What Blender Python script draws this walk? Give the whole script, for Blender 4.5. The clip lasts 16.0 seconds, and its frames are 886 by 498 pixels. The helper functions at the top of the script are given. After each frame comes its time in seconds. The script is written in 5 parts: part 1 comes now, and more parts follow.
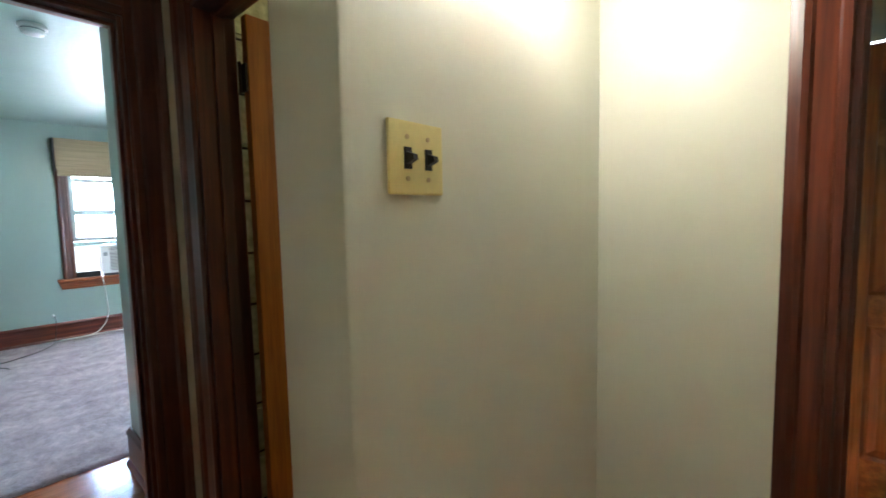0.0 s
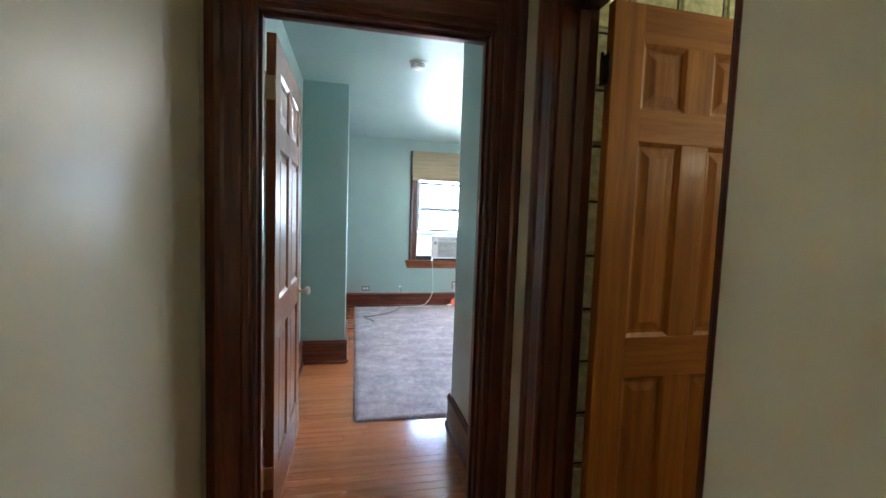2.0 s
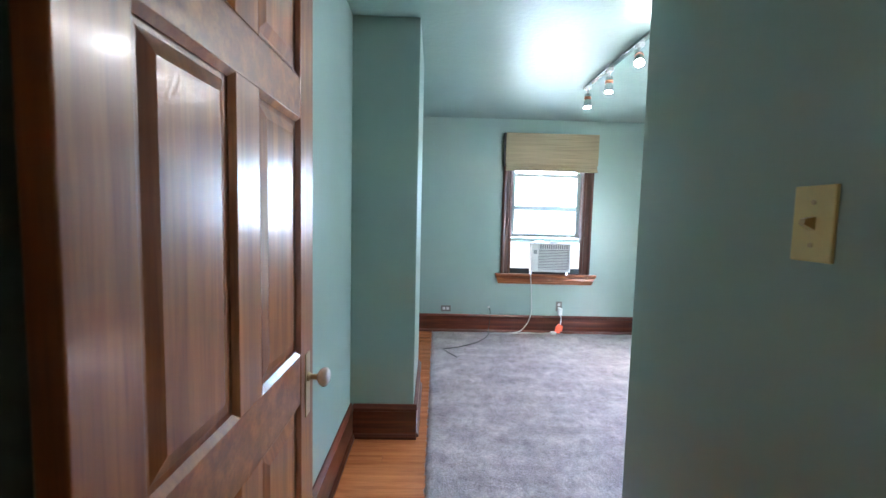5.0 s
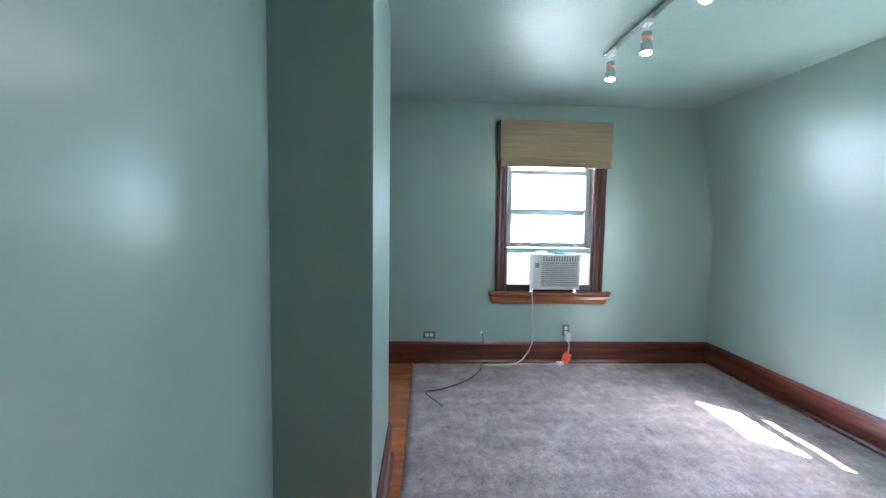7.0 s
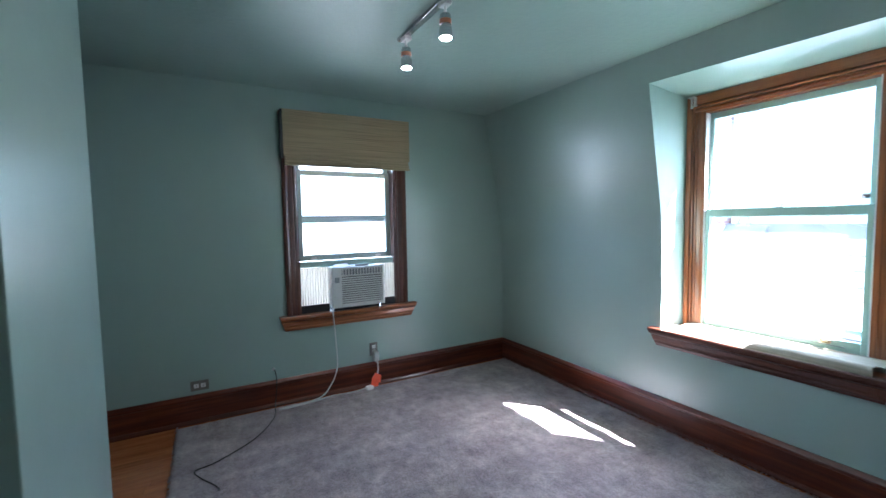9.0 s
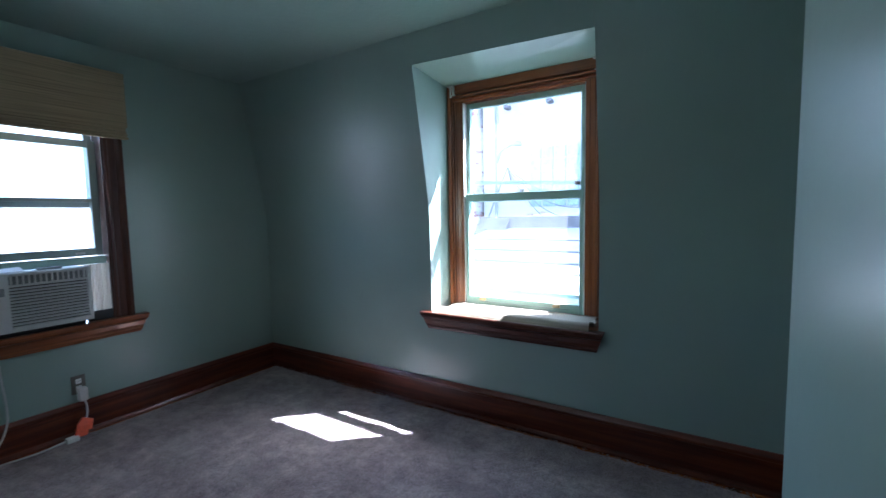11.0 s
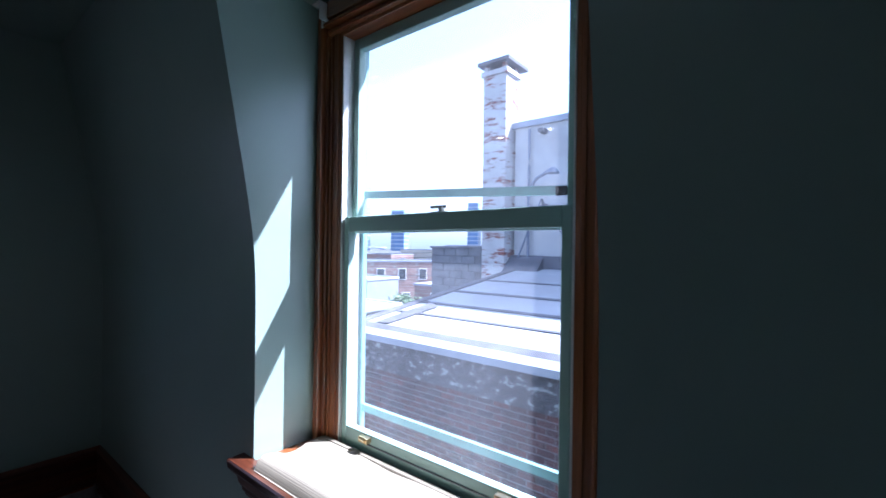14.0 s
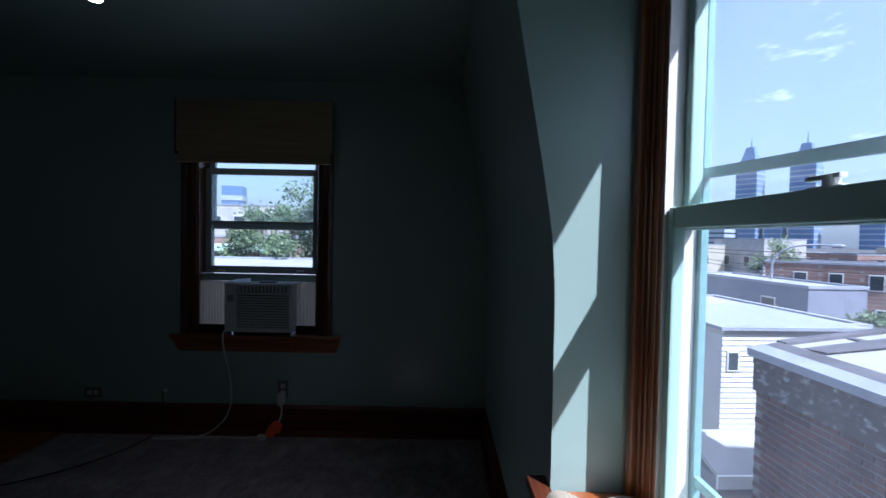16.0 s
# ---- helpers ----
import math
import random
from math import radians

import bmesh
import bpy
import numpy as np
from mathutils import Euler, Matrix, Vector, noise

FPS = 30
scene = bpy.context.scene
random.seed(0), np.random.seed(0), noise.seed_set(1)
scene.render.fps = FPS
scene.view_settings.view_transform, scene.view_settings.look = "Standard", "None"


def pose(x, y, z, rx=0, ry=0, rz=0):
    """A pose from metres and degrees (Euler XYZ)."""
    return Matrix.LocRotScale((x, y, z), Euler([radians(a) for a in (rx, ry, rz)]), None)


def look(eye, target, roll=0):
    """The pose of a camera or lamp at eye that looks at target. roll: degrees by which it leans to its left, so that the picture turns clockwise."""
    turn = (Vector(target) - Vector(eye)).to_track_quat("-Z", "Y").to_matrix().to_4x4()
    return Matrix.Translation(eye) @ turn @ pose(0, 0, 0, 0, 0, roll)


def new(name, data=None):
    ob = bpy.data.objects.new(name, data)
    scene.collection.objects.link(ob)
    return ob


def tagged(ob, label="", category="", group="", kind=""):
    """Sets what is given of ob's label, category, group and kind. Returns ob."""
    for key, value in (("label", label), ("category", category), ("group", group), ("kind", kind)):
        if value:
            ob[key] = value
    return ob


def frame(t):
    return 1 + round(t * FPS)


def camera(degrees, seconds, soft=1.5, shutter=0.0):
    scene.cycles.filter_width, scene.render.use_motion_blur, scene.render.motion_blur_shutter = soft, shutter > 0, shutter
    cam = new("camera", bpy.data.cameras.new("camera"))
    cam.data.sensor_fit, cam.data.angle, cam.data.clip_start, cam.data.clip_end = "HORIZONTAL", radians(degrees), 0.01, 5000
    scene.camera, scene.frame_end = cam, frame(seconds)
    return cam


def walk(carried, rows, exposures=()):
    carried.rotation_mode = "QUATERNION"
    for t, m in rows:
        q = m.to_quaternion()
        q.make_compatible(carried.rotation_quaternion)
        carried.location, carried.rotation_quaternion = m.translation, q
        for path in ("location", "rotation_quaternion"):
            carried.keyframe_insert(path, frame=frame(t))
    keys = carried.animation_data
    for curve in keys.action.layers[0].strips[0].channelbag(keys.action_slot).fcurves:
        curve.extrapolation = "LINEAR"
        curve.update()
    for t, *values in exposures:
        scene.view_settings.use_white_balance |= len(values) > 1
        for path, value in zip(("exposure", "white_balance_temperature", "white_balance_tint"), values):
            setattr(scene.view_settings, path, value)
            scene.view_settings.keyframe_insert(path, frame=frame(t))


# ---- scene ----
cam = camera(92.5, 16.0, shutter=0.2)
PATH = [
    (0, (-0.17, -0.154, 1.34), (1.323, 1.167, 1.182), -1.2),
    (0.5, (-0.226, -0.121, 1.342), (0.987, 1.461, 1.183), -0.3),
    (1, (-0.261, -0.092, 1.342), (0.554, 1.727, 1.186), 1.2),
    (1.5, (-0.274, -0.048, 1.338), (0.285, 1.866, 1.177), 1.4),
    (2, (-0.275, 0.073, 1.329), (0.148, 2.023, 1.186), 2.0),
    (2.5, (-0.276, 0.205, 1.311), (0.028, 2.174, 1.134), 2.0),
    (3, (-0.25, 0.429, 1.309), (-0.171, 2.42, 1.135), 1.9),
    (3.5, (-0.212, 0.662, 1.334), (-0.245, 2.656, 1.177), 2.5),
    (4, (-0.234, 0.919, 1.325), (-0.243, 2.913, 1.171), 2.2),
    (6.5, (-0.155, 2.132, 1.395), (-0.077, 4.123, 1.231), 0.8),
    (7, (-0.134, 2.331, 1.394), (-0.036, 4.323, 1.246), 0.9),
    (7.5, (-0.123, 2.522, 1.392), (0.125, 4.503, 1.289), 1.0),
    (8, (-0.054, 2.644, 1.428), (0.386, 4.59, 1.292), 1.6),
    (8.5, (-0.011, 2.758, 1.443), (0.71, 4.619, 1.309), 0.3),
    (11, (0.278, 2.987, 1.344), (1.973, 4.036, 1.181), -1.1),
    (11.5, (0.49, 3.062, 1.356), (2.309, 3.88, 1.207), -1.2),
    (12, (0.766, 3.124, 1.36), (2.68, 3.688, 1.234), -1.3),
    (12.5, (1.057, 3.175, 1.368), (2.995, 3.657, 1.252), -1.3),
    (13, (1.401, 3.174, 1.361), (3.294, 3.813, 1.263), -0.7),
    (13.5, (1.709, 3.198, 1.36), (3.505, 4.071, 1.252), -0.8),
    (14, (1.984, 3.245, 1.373), (3.551, 4.488, 1.374), 0.8),
    (14.5, (2.14, 3.297, 1.386), (3.354, 4.886, 1.37), 0.2),
    (15, (2.294, 3.332, 1.388), (3.032, 5.191, 1.371), 1.6),
    (15.5, (2.388, 3.363, 1.397), (2.722, 5.335, 1.34), 1.3),
    (16, (2.365, 3.379, 1.393), (2.37, 5.378, 1.343), 1.1),
]
walk(cam, [(t, look(eye, target, roll)) for t, eye, target, roll in PATH],
     [(0, 6.65, 5500, 12), (1, 6.68, 5500, 12), (1.6, 6.7, 5500, 12), (2.5, 6.95, 5500, 12), (4, 6.9, 5450, 11), (6.3, 6.3, 5500, 11), (7, 6.08, 5500, 11), (8, 5.65, 5450, 11),
      (8.7, 5.3, 5400, 11), (10.8, 3.95, 5200, 12), (11.5, 3.5, 5150, 13), (12.5, 2.95, 5200, 15), (14, 2.12, 5050, 20), (15, 1.4, 5000, 22), (16, 1.08, 5150, 18)])

# ---------------------------------------------------------------- light
SUN_DIR = Vector((0.86, -1.0, 1.66)).normalized()      # towards the sun
w = bpy.data.worlds.new("world")
scene.world = w
w.use_nodes = True
nt = w.node_tree
sky = nt.nodes.new("ShaderNodeTexSky")
sky.sky_type = "NISHITA"
sky.sun_disc = False
sky.sun_elevation = math.asin(SUN_DIR.z)
sky.sun_rotation = math.atan2(SUN_DIR.x, SUN_DIR.y)
sky.dust_density = 3.5
tc = nt.nodes.new("ShaderNodeTexCoord")
mp = nt.nodes.new("ShaderNodeMapping")
mp.inputs["Scale"].default_value = (1.0, 1.0, 3.2)
cn = nt.nodes.new("ShaderNodeTexNoise")
cn.inputs["Scale"].default_value = 4.5
cn.inputs["Detail"].default_value = 7
cn.inputs["Roughness"].default_value = 0.6
cr = nt.nodes.new("ShaderNodeValToRGB")
cr.color_ramp.elements[0].position, cr.color_ramp.elements[1].position = 0.59, 0.80
cm = nt.nodes.new("ShaderNodeMix")
cm.data_type = "RGBA"
cm.inputs["B"].default_value = (11.0, 11.5, 12.0, 1)
hz = nt.nodes.new("ShaderNodeMix")                      # thin even summer haze
hz.data_type = "RGBA"
hz.inputs["Factor"].default_value = 0.16
hz.inputs["B"].default_value = (10.8, 12.6, 15.0, 1)
for a, b in ((tc.outputs["Generated"], mp.inputs[0]), (mp.outputs[0], cn.inputs["Vector"]), (cn.outputs["Fac"], cr.inputs[0]),
             (cr.outputs[0], cm.inputs["Factor"]), (sky.outputs[0], hz.inputs["A"]), (hz.outputs["Result"], cm.inputs["A"]),
             (cm.outputs["Result"], nt.nodes["Background"].inputs[0])):
    nt.links.new(a, b)
nt.nodes["Background"].inputs[1].default_value = 0.09

sun = bpy.data.lights.new("sun", "SUN")
sun.energy, sun.angle, sun.color = 5.0, radians(0.6), (1.0, 0.95, 0.87)
sun_ob = new("sun", sun)
sun_ob.matrix_world = look(SUN_DIR * 30, (0, 0, 0))


def lamp(name, kind, at, energy, colour, size=0.03, aim=None, spot=60, blend=0.6):
    li = bpy.data.lights.new(name, kind)
    li.energy, li.color, li.shadow_soft_size = energy, colour, size
    ob = new(name, li)
    ob.location = at
    if kind == "SPOT":
        li.spot_size, li.spot_blend = radians(spot), blend
    if aim:
        ob.matrix_world = look(at, aim)
    return ob


# ---------------------------------------------------------------- materials
def nodes_of(m):
    m.use_nodes = True
    return m.node_tree, m.node_tree.nodes["Principled BSDF"]


def link(nt, a, b):
    nt.links.new(a, b)


def tex_noise(nt, vec, scale, detail=4, rough=0.55):
    n = nt.nodes.new("ShaderNodeTexNoise")
    n.inputs["Scale"].default_value, n.inputs["Detail"].default_value, n.inputs["Roughness"].default_value = scale, detail, rough
    if vec is not None:
        link(nt, vec, n.inputs["Vector"])
    return n.outputs["Fac"]


def ramp(nt, fac, stops):
    r = nt.nodes.new("ShaderNodeValToRGB")
    els = r.color_ramp.elements
    while len(els) < len(stops):
        els.new(0.5)
    for e, (p, c) in zip(els, stops):
        e.position, e.color = p, (*c, 1)
    link(nt, fac, r.inputs[0])
    return r.outputs[0]


def blend(nt, a, b, fac, mode="MIX"):
    n = nt.nodes.new("ShaderNodeMix")
    n.data_type, n.blend_type = "RGBA", mode
    for sock, v in ((n.inputs["A"], a), (n.inputs["B"], b), (n.inputs["Factor"], fac)):
        if hasattr(v, "is_linked"):
            link(nt, v, sock)
        elif isinstance(v, tuple):
            sock.default_value = (*v, 1)
        else:
            sock.default_value = v
    return n.outputs["Result"]


def bump(nt, bsdf, height, strength, dist):
    n = nt.nodes.new("ShaderNodeBump")
    n.inputs["Strength"].default_value, n.inputs["Distance"].default_value = strength, dist
    link(nt, height, n.inputs["Height"])
    link(nt, n.outputs[0], bsdf.inputs["Normal"])


def place(nt, scale=(1, 1, 1), world=True):
    if world:
        v = nt.nodes.new("ShaderNodeNewGeometry").outputs["Position"]
    else:
        v = nt.nodes.new("ShaderNodeTexCoord").outputs["Object"]
    m = nt.nodes.new("ShaderNodeMapping")
    m.inputs["Scale"].default_value = scale
    link(nt, v, m.inputs[0])
    return m.outputs[0]


def shade(c, k):
    return tuple(min(1.0, v * k) for v in c)


def paint(name, base, rough=0.4, vary=0.06, relief=0.25, coarse=1.3, grain=140.0, dist=0.002, spec=0.5):
    """Rolled wall paint or another plain coat: slow drift of tone, fine relief."""
    m = bpy.data.materials.new(name)
    nt, b = nodes_of(m)
    v = place(nt)
    big = tex_noise(nt, v, coarse, 5)
    col = ramp(nt, big, [(0.3, shade(base, 1 - vary)), (0.7, shade(base, 1 + vary))])
    link(nt, col, b.inputs["Base Color"])
    r = ramp(nt, tex_noise(nt, v, 6.0, 4), [(0.3, (rough * 0.95,) * 3), (0.7, (rough * 1.05,) * 3)])
    link(nt, r, b.inputs["Roughness"])
    b.inputs["Specular IOR Level"].default_value = spec
    bump(nt, b, tex_noise(nt, v, grain, 3), relief, dist)
    return m


def wood(name, dark, light, axis, rough=0.25, coat=0.5, pieces=False, scale=1.0):
    """Stained and varnished wood with its grain along one axis."""
    m = bpy.data.materials.new(name)
    nt, b = nodes_of(m)
    k = {"x": (1.2, 26, 26), "y": (26, 1.2, 26), "z": (26, 26, 1.2)}[axis]
    k = tuple(a * scale for a in k)
    v = place(nt, k, world=not pieces)
    if pieces:
        inf = nt.nodes.new("ShaderNodeObjectInfo")
        add = nt.nodes.new("ShaderNodeVectorMath")
        mul = nt.nodes.new("ShaderNodeVectorMath")
        mul.operation = "SCALE"
        com = nt.nodes.new("ShaderNodeCombineXYZ")
        for i in range(3):
            link(nt, inf.outputs["Random"], com.inputs[i])
        link(nt, com.outputs[0], mul.inputs[0])
        mul.inputs["Scale"].default_value = 37.0
        link(nt, v, add.inputs[0])
        link(nt, mul.outputs[0], add.inputs[1])
        v = add.outputs[0]
    g = tex_noise(nt, v, 1.0, 8, 0.62)
    mid = tuple((p + q) / 2 for p, q in zip(dark, light))
    col = ramp(nt, g, [(0.28, shade(dark, 0.7)), (0.45, dark), (0.58, mid), (0.75, light)])
    pores = ramp(nt, tex_noise(nt, v, 5.0, 2), [(0.35, (0.72,) * 3), (0.5, (1.0,) * 3)])
    col = blend(nt, col, pores, 0.6, "MULTIPLY")
    if pieces:
        tone = ramp(nt, inf.outputs["Random"], [(0.0, (0.86, 0.84, 0.82)), (1.0, (1.10, 1.08, 1.06))])
        col = blend(nt, col, tone, 1.0, "MULTIPLY")
    link(nt, col, b.inputs["Base Color"])
    wear = tex_noise(nt, place(nt), 3.5, 5)
    link(nt, ramp(nt, wear, [(0.3, (rough * 0.92,) * 3), (0.72, (rough * 1.12,) * 3)]), b.inputs["Roughness"])
    b.inputs["Coat Weight"].default_value, b.inputs["Coat Roughness"].default_value = coat, 0.14
    bump(nt, b, g, 0.12, 0.002)
    return m


def plain(name, base, rough=0.5, metal=0.0, vary=0.08, glow=0.0, grain=60.0, relief=0.06):
    m = bpy.data.materials.new(name)
    nt, b = nodes_of(m)
    v = place(nt)
    col = ramp(nt, tex_noise(nt, v, grain, 4), [(0.3, shade(base, 1 - vary)), (0.7, shade(base, 1 + vary))])
    link(nt, col, b.inputs["Base Color"])
    b.inputs["Roughness"].default_value, b.inputs["Metallic"].default_value = rough, metal
    bump(nt, b, tex_noise(nt, v, grain * 3, 2), relief, 0.001)
    if glow:
        b.inputs["Emission Color"].default_value = (1.0, 0.9, 0.75, 1)
        b.inputs["Emission Strength"].default_value = glow
    return m


def glass(name, tint=(0.97, 0.99, 0.985), gloss_rough=0.02):
    m = bpy.data.materials.new(name)
    m.use_nodes = True
    nt = m.node_tree
    nt.nodes.remove(nt.nodes["Principled BSDF"])
    out = nt.nodes["Material Output"]
    tr = nt.nodes.new("ShaderNodeBsdfTransparent")
    tr.inputs[0].default_value = (*tint, 1)
    gl = nt.nodes.new("ShaderNodeBsdfGlossy")
    gl.inputs["Roughness"].default_value = gloss_rough
    lw = nt.nodes.new("ShaderNodeLayerWeight")
    pw5 = nt.nodes.new("ShaderNodeMath")
    pw5.operation, pw5.inputs[1].default_value = "POWER", 5.0
    fr = nt.nodes.new("ShaderNodeMath")
    fr.operation, fr.inputs[1].default_value, fr.inputs[2].default_value = "MULTIPLY_ADD", 0.5, 0.025
    link(nt, lw.outputs["Facing"], pw5.inputs[0])
    link(nt, pw5.outputs[0], fr.inputs[0])
    mx = nt.nodes.new("ShaderNodeMixShader")
    link(nt, fr.outputs[0], mx.inputs[0])
    link(nt, tr.outputs[0], mx.inputs[1])
    link(nt, gl.outputs[0], mx.inputs[2])
    dust = nt.nodes.new("ShaderNodeBsdfTranslucent")        # film of dust on the pane
    dust.inputs[0].default_value = (0.9, 0.93, 1.0, 1)
    md = nt.nodes.new("ShaderNodeMixShader")
    link(nt, ramp(nt, tex_noise(nt, place(nt, (4, 4, 1.5)), 1.0, 5), [(0.3, (0.014,) * 3), (0.7, (0.034,) * 3)]), md.inputs[0])
    link(nt, mx.outputs[0], md.inputs[1])
    link(nt, dust.outputs[0], md.inputs[2])
    link(nt, md.outputs[0], out.inputs["Surface"])
    return m


TEAL = paint("teal_wall_paint", (0.293, 0.388, 0.348), rough=0.29, relief=0.12, vary=0.05, grain=22.0, dist=0.003, spec=0.6)
TEAL_CEIL = paint("teal_ceiling_gloss", (0.27, 0.37, 0.335), rough=0.43, spec=0.34, relief=0.5, grain=28.0, dist=0.004)
CREAM = paint("cream_wall_paint", (0.66, 0.645, 0.53), rough=0.38, spec=0.4, relief=0.4, grain=55.0, vary=0.04)
CREAM_CEIL = paint("white_ceiling_paint", (0.8, 0.78, 0.72), rough=0.6)
MAHOG = {a: wood("mahogany_trim_" + a, (0.078, 0.015, 0.006), (0.20, 0.045, 0.015), a, rough=0.33, coat=0.3) for a in "xyz"}
# one russet window wood in a lit and a shadowed tone, light put into colour
OAKTRIM = {a: wood("lit_russet_trim_" + a, (0.25, 0.076, 0.021), (0.41, 0.143, 0.044), a, rough=0.33, coat=0.6) for a in "xyz"}
SHADOWTRIM = {a: wood("shadowed_russet_trim_" + a, (0.058, 0.015, 0.007), (0.15, 0.044, 0.017), a, rough=0.33, coat=0.4) for a in "xyz"}
DOORWOOD = {a: wood("brown_door_wood_" + a, (0.23, 0.066, 0.013), (0.42, 0.145, 0.031), a, rough=0.315, coat=0.2) for a in "xyz"}
PINE = {a: wood("amber_pine_" + a, (0.35, 0.112, 0.008), (0.54, 0.20, 0.016), a, rough=0.34, coat=0.25) for a in "xyz"}
PLANK = wood("red_oak_floorboard", (0.42, 0.135, 0.045), (0.56, 0.205, 0.075), "x", rough=0.17, coat=0.6, pieces=True)
GAP = plain("dark_joint", (0.10, 0.038, 0.016), 0.8)
SAGE = paint("sage_sash_paint", (0.35, 0.51, 0.455), rough=0.4, vary=0.06, grain=60.0)
PALE_SASH = paint("pale_grey_green_sash_paint", (0.34, 0.40, 0.38), rough=0.4, vary=0.06, grain=60.0)
ALU = plain("pale_aluminium_storm_bar", (0.22, 0.38, 0.39), 0.45, 0.1)
PANE = glass("window_glass")
BRASS = plain("aged_brass", (0.56, 0.43, 0.24), 0.28, 1.0)
IRON = plain("dark_hinge_iron", (0.05, 0.04, 0.03), 0.5, 0.8)
PORCELAIN = plain("white_porcelain", (0.78, 0.76, 0.74), 0.15)
YELLOWED = plain("yellowed_cream_plastic", (0.72, 0.62, 0.26), 0.35, vary=0.03)
BLACK = plain("black_plastic", (0.012, 0.012, 0.014), 0.45)
WHITE = plain("white_plastic", (0.72, 0.72, 0.70), 0.38, vary=0.03)
OFFWHITE = plain("grey_white_plastic", (0.60, 0.61, 0.60), 0.42, vary=0.03)
GREYP = plain("grey_plastic", (0.22, 0.24, 0.25), 0.45)
ORANGE = plain("orange_plastic", (0.85, 0.10, 0.02), 0.4)
NICKEL = plain("brushed_nickel", (0.55, 0.56, 0.57), 0.25, 1.0)
STEEL = plain("outlet_steel_plate", (0.20, 0.19, 0.17), 0.35, 0.7)
BULB = plain("lit_lamp_face", (1, 0.95, 0.85), 0.4, glow=14.0)
SHADE_GLASS = plain("lit_frosted_glass", (0.9, 0.85, 0.7), 0.5, glow=0.5)


def fabric(name, base, lines, axis, rough=0.9):
    """Woven grass or ribbed cloth: fine uneven threads."""
    m = bpy.data.materials.new(name)
    nt, b = nodes_of(m)
    k = {"x": (2, lines, lines), "y": (lines, 2, lines), "z": (lines, lines, 2)}[axis]
    v = place(nt, k)
    th = tex_noise(nt, v, 1.0, 3)
    col = ramp(nt, th, [(0.3, shade(base, 0.72)), (0.5, base), (0.72, shade(base, 1.22))])
    link(nt, col, b.inputs["Base Color"])
    b.inputs["Roughness"].default_value = rough
    bump(nt, b, th, 0.5, 0.002)
    return m


def translucent(name, base):
    m = bpy.data.materials.new(name)
    nt, b = nodes_of(m)
    b.inputs["Base Color"].default_value = (*base, 1)
    b.inputs["Roughness"].default_value = 0.5
    t = nt.nodes.new("ShaderNodeBsdfTranslucent")
    t.inputs[0].default_value = (*base, 1)
    mx = nt.nodes.new("ShaderNodeMixShader")
    mx.inputs[0].default_value = 0.45
    link(nt, b.outputs[0], mx.inputs[1])
    link(nt, t.outputs[0], mx.inputs[2])
    link(nt, mx.outputs[0], nt.nodes["Material Output"].inputs["Surface"])
    return m


MILKY = translucent("milky_pleated_plastic", (0.82, 0.79, 0.73))
BLIND = fabric("woven_tan_shade", (0.33, 0.26, 0.155), 170.0, "x")
LINEN = fabric("cream_ribbed_shade_cloth", (0.28, 0.245, 0.185), 240.0, "y")


def rug_material():
    m = bpy.data.materials.new("mottled_grey_pile")
    nt, b = nodes_of(m)
    v = place(nt)
    big = tex_noise(nt, v, 4.2, 8, 0.72)
    col = ramp(nt, big, [(0.30, (0.20, 0.148, 0.158)), (0.5, (0.34, 0.266, 0.277)), (0.66, (0.48, 0.392, 0.400))])
    mott = tex_noise(nt, place(nt, (1.6, 0.8, 1)), 13.0, 6, 0.7)
    col = blend(nt, col, ramp(nt, mott, [(0.34, (0.50, 0.49, 0.52)), (0.5, (0.98, 0.96, 0.95)), (0.64, (1.32, 1.29, 1.24))]), 0.55, "MULTIPLY")
    strokes = tex_noise(nt, place(nt, (0.7, 9.0, 1)), 1.6, 3, 0.5)
    col = blend(nt, col, ramp(nt, strokes, [(0.40, (0.86,) * 3), (0.56, (1.06,) * 3)]), 0.6, "MULTIPLY")
    tuft = tex_noise(nt, v, 90.0, 4, 0.75)
    col = blend(nt, col, ramp(nt, tuft, [(0.34, (0.50,) * 3), (0.6, (1.22,) * 3)]), 0.85, "MULTIPLY")
    link(nt, col, b.inputs["Base Color"])
    b.inputs["Roughness"].default_value = 0.95
    b.inputs["Sheen Weight"].default_value = 0.35
    bump(nt, b, tuft, 1.0, 0.012)
    return m


RUG = rug_material()


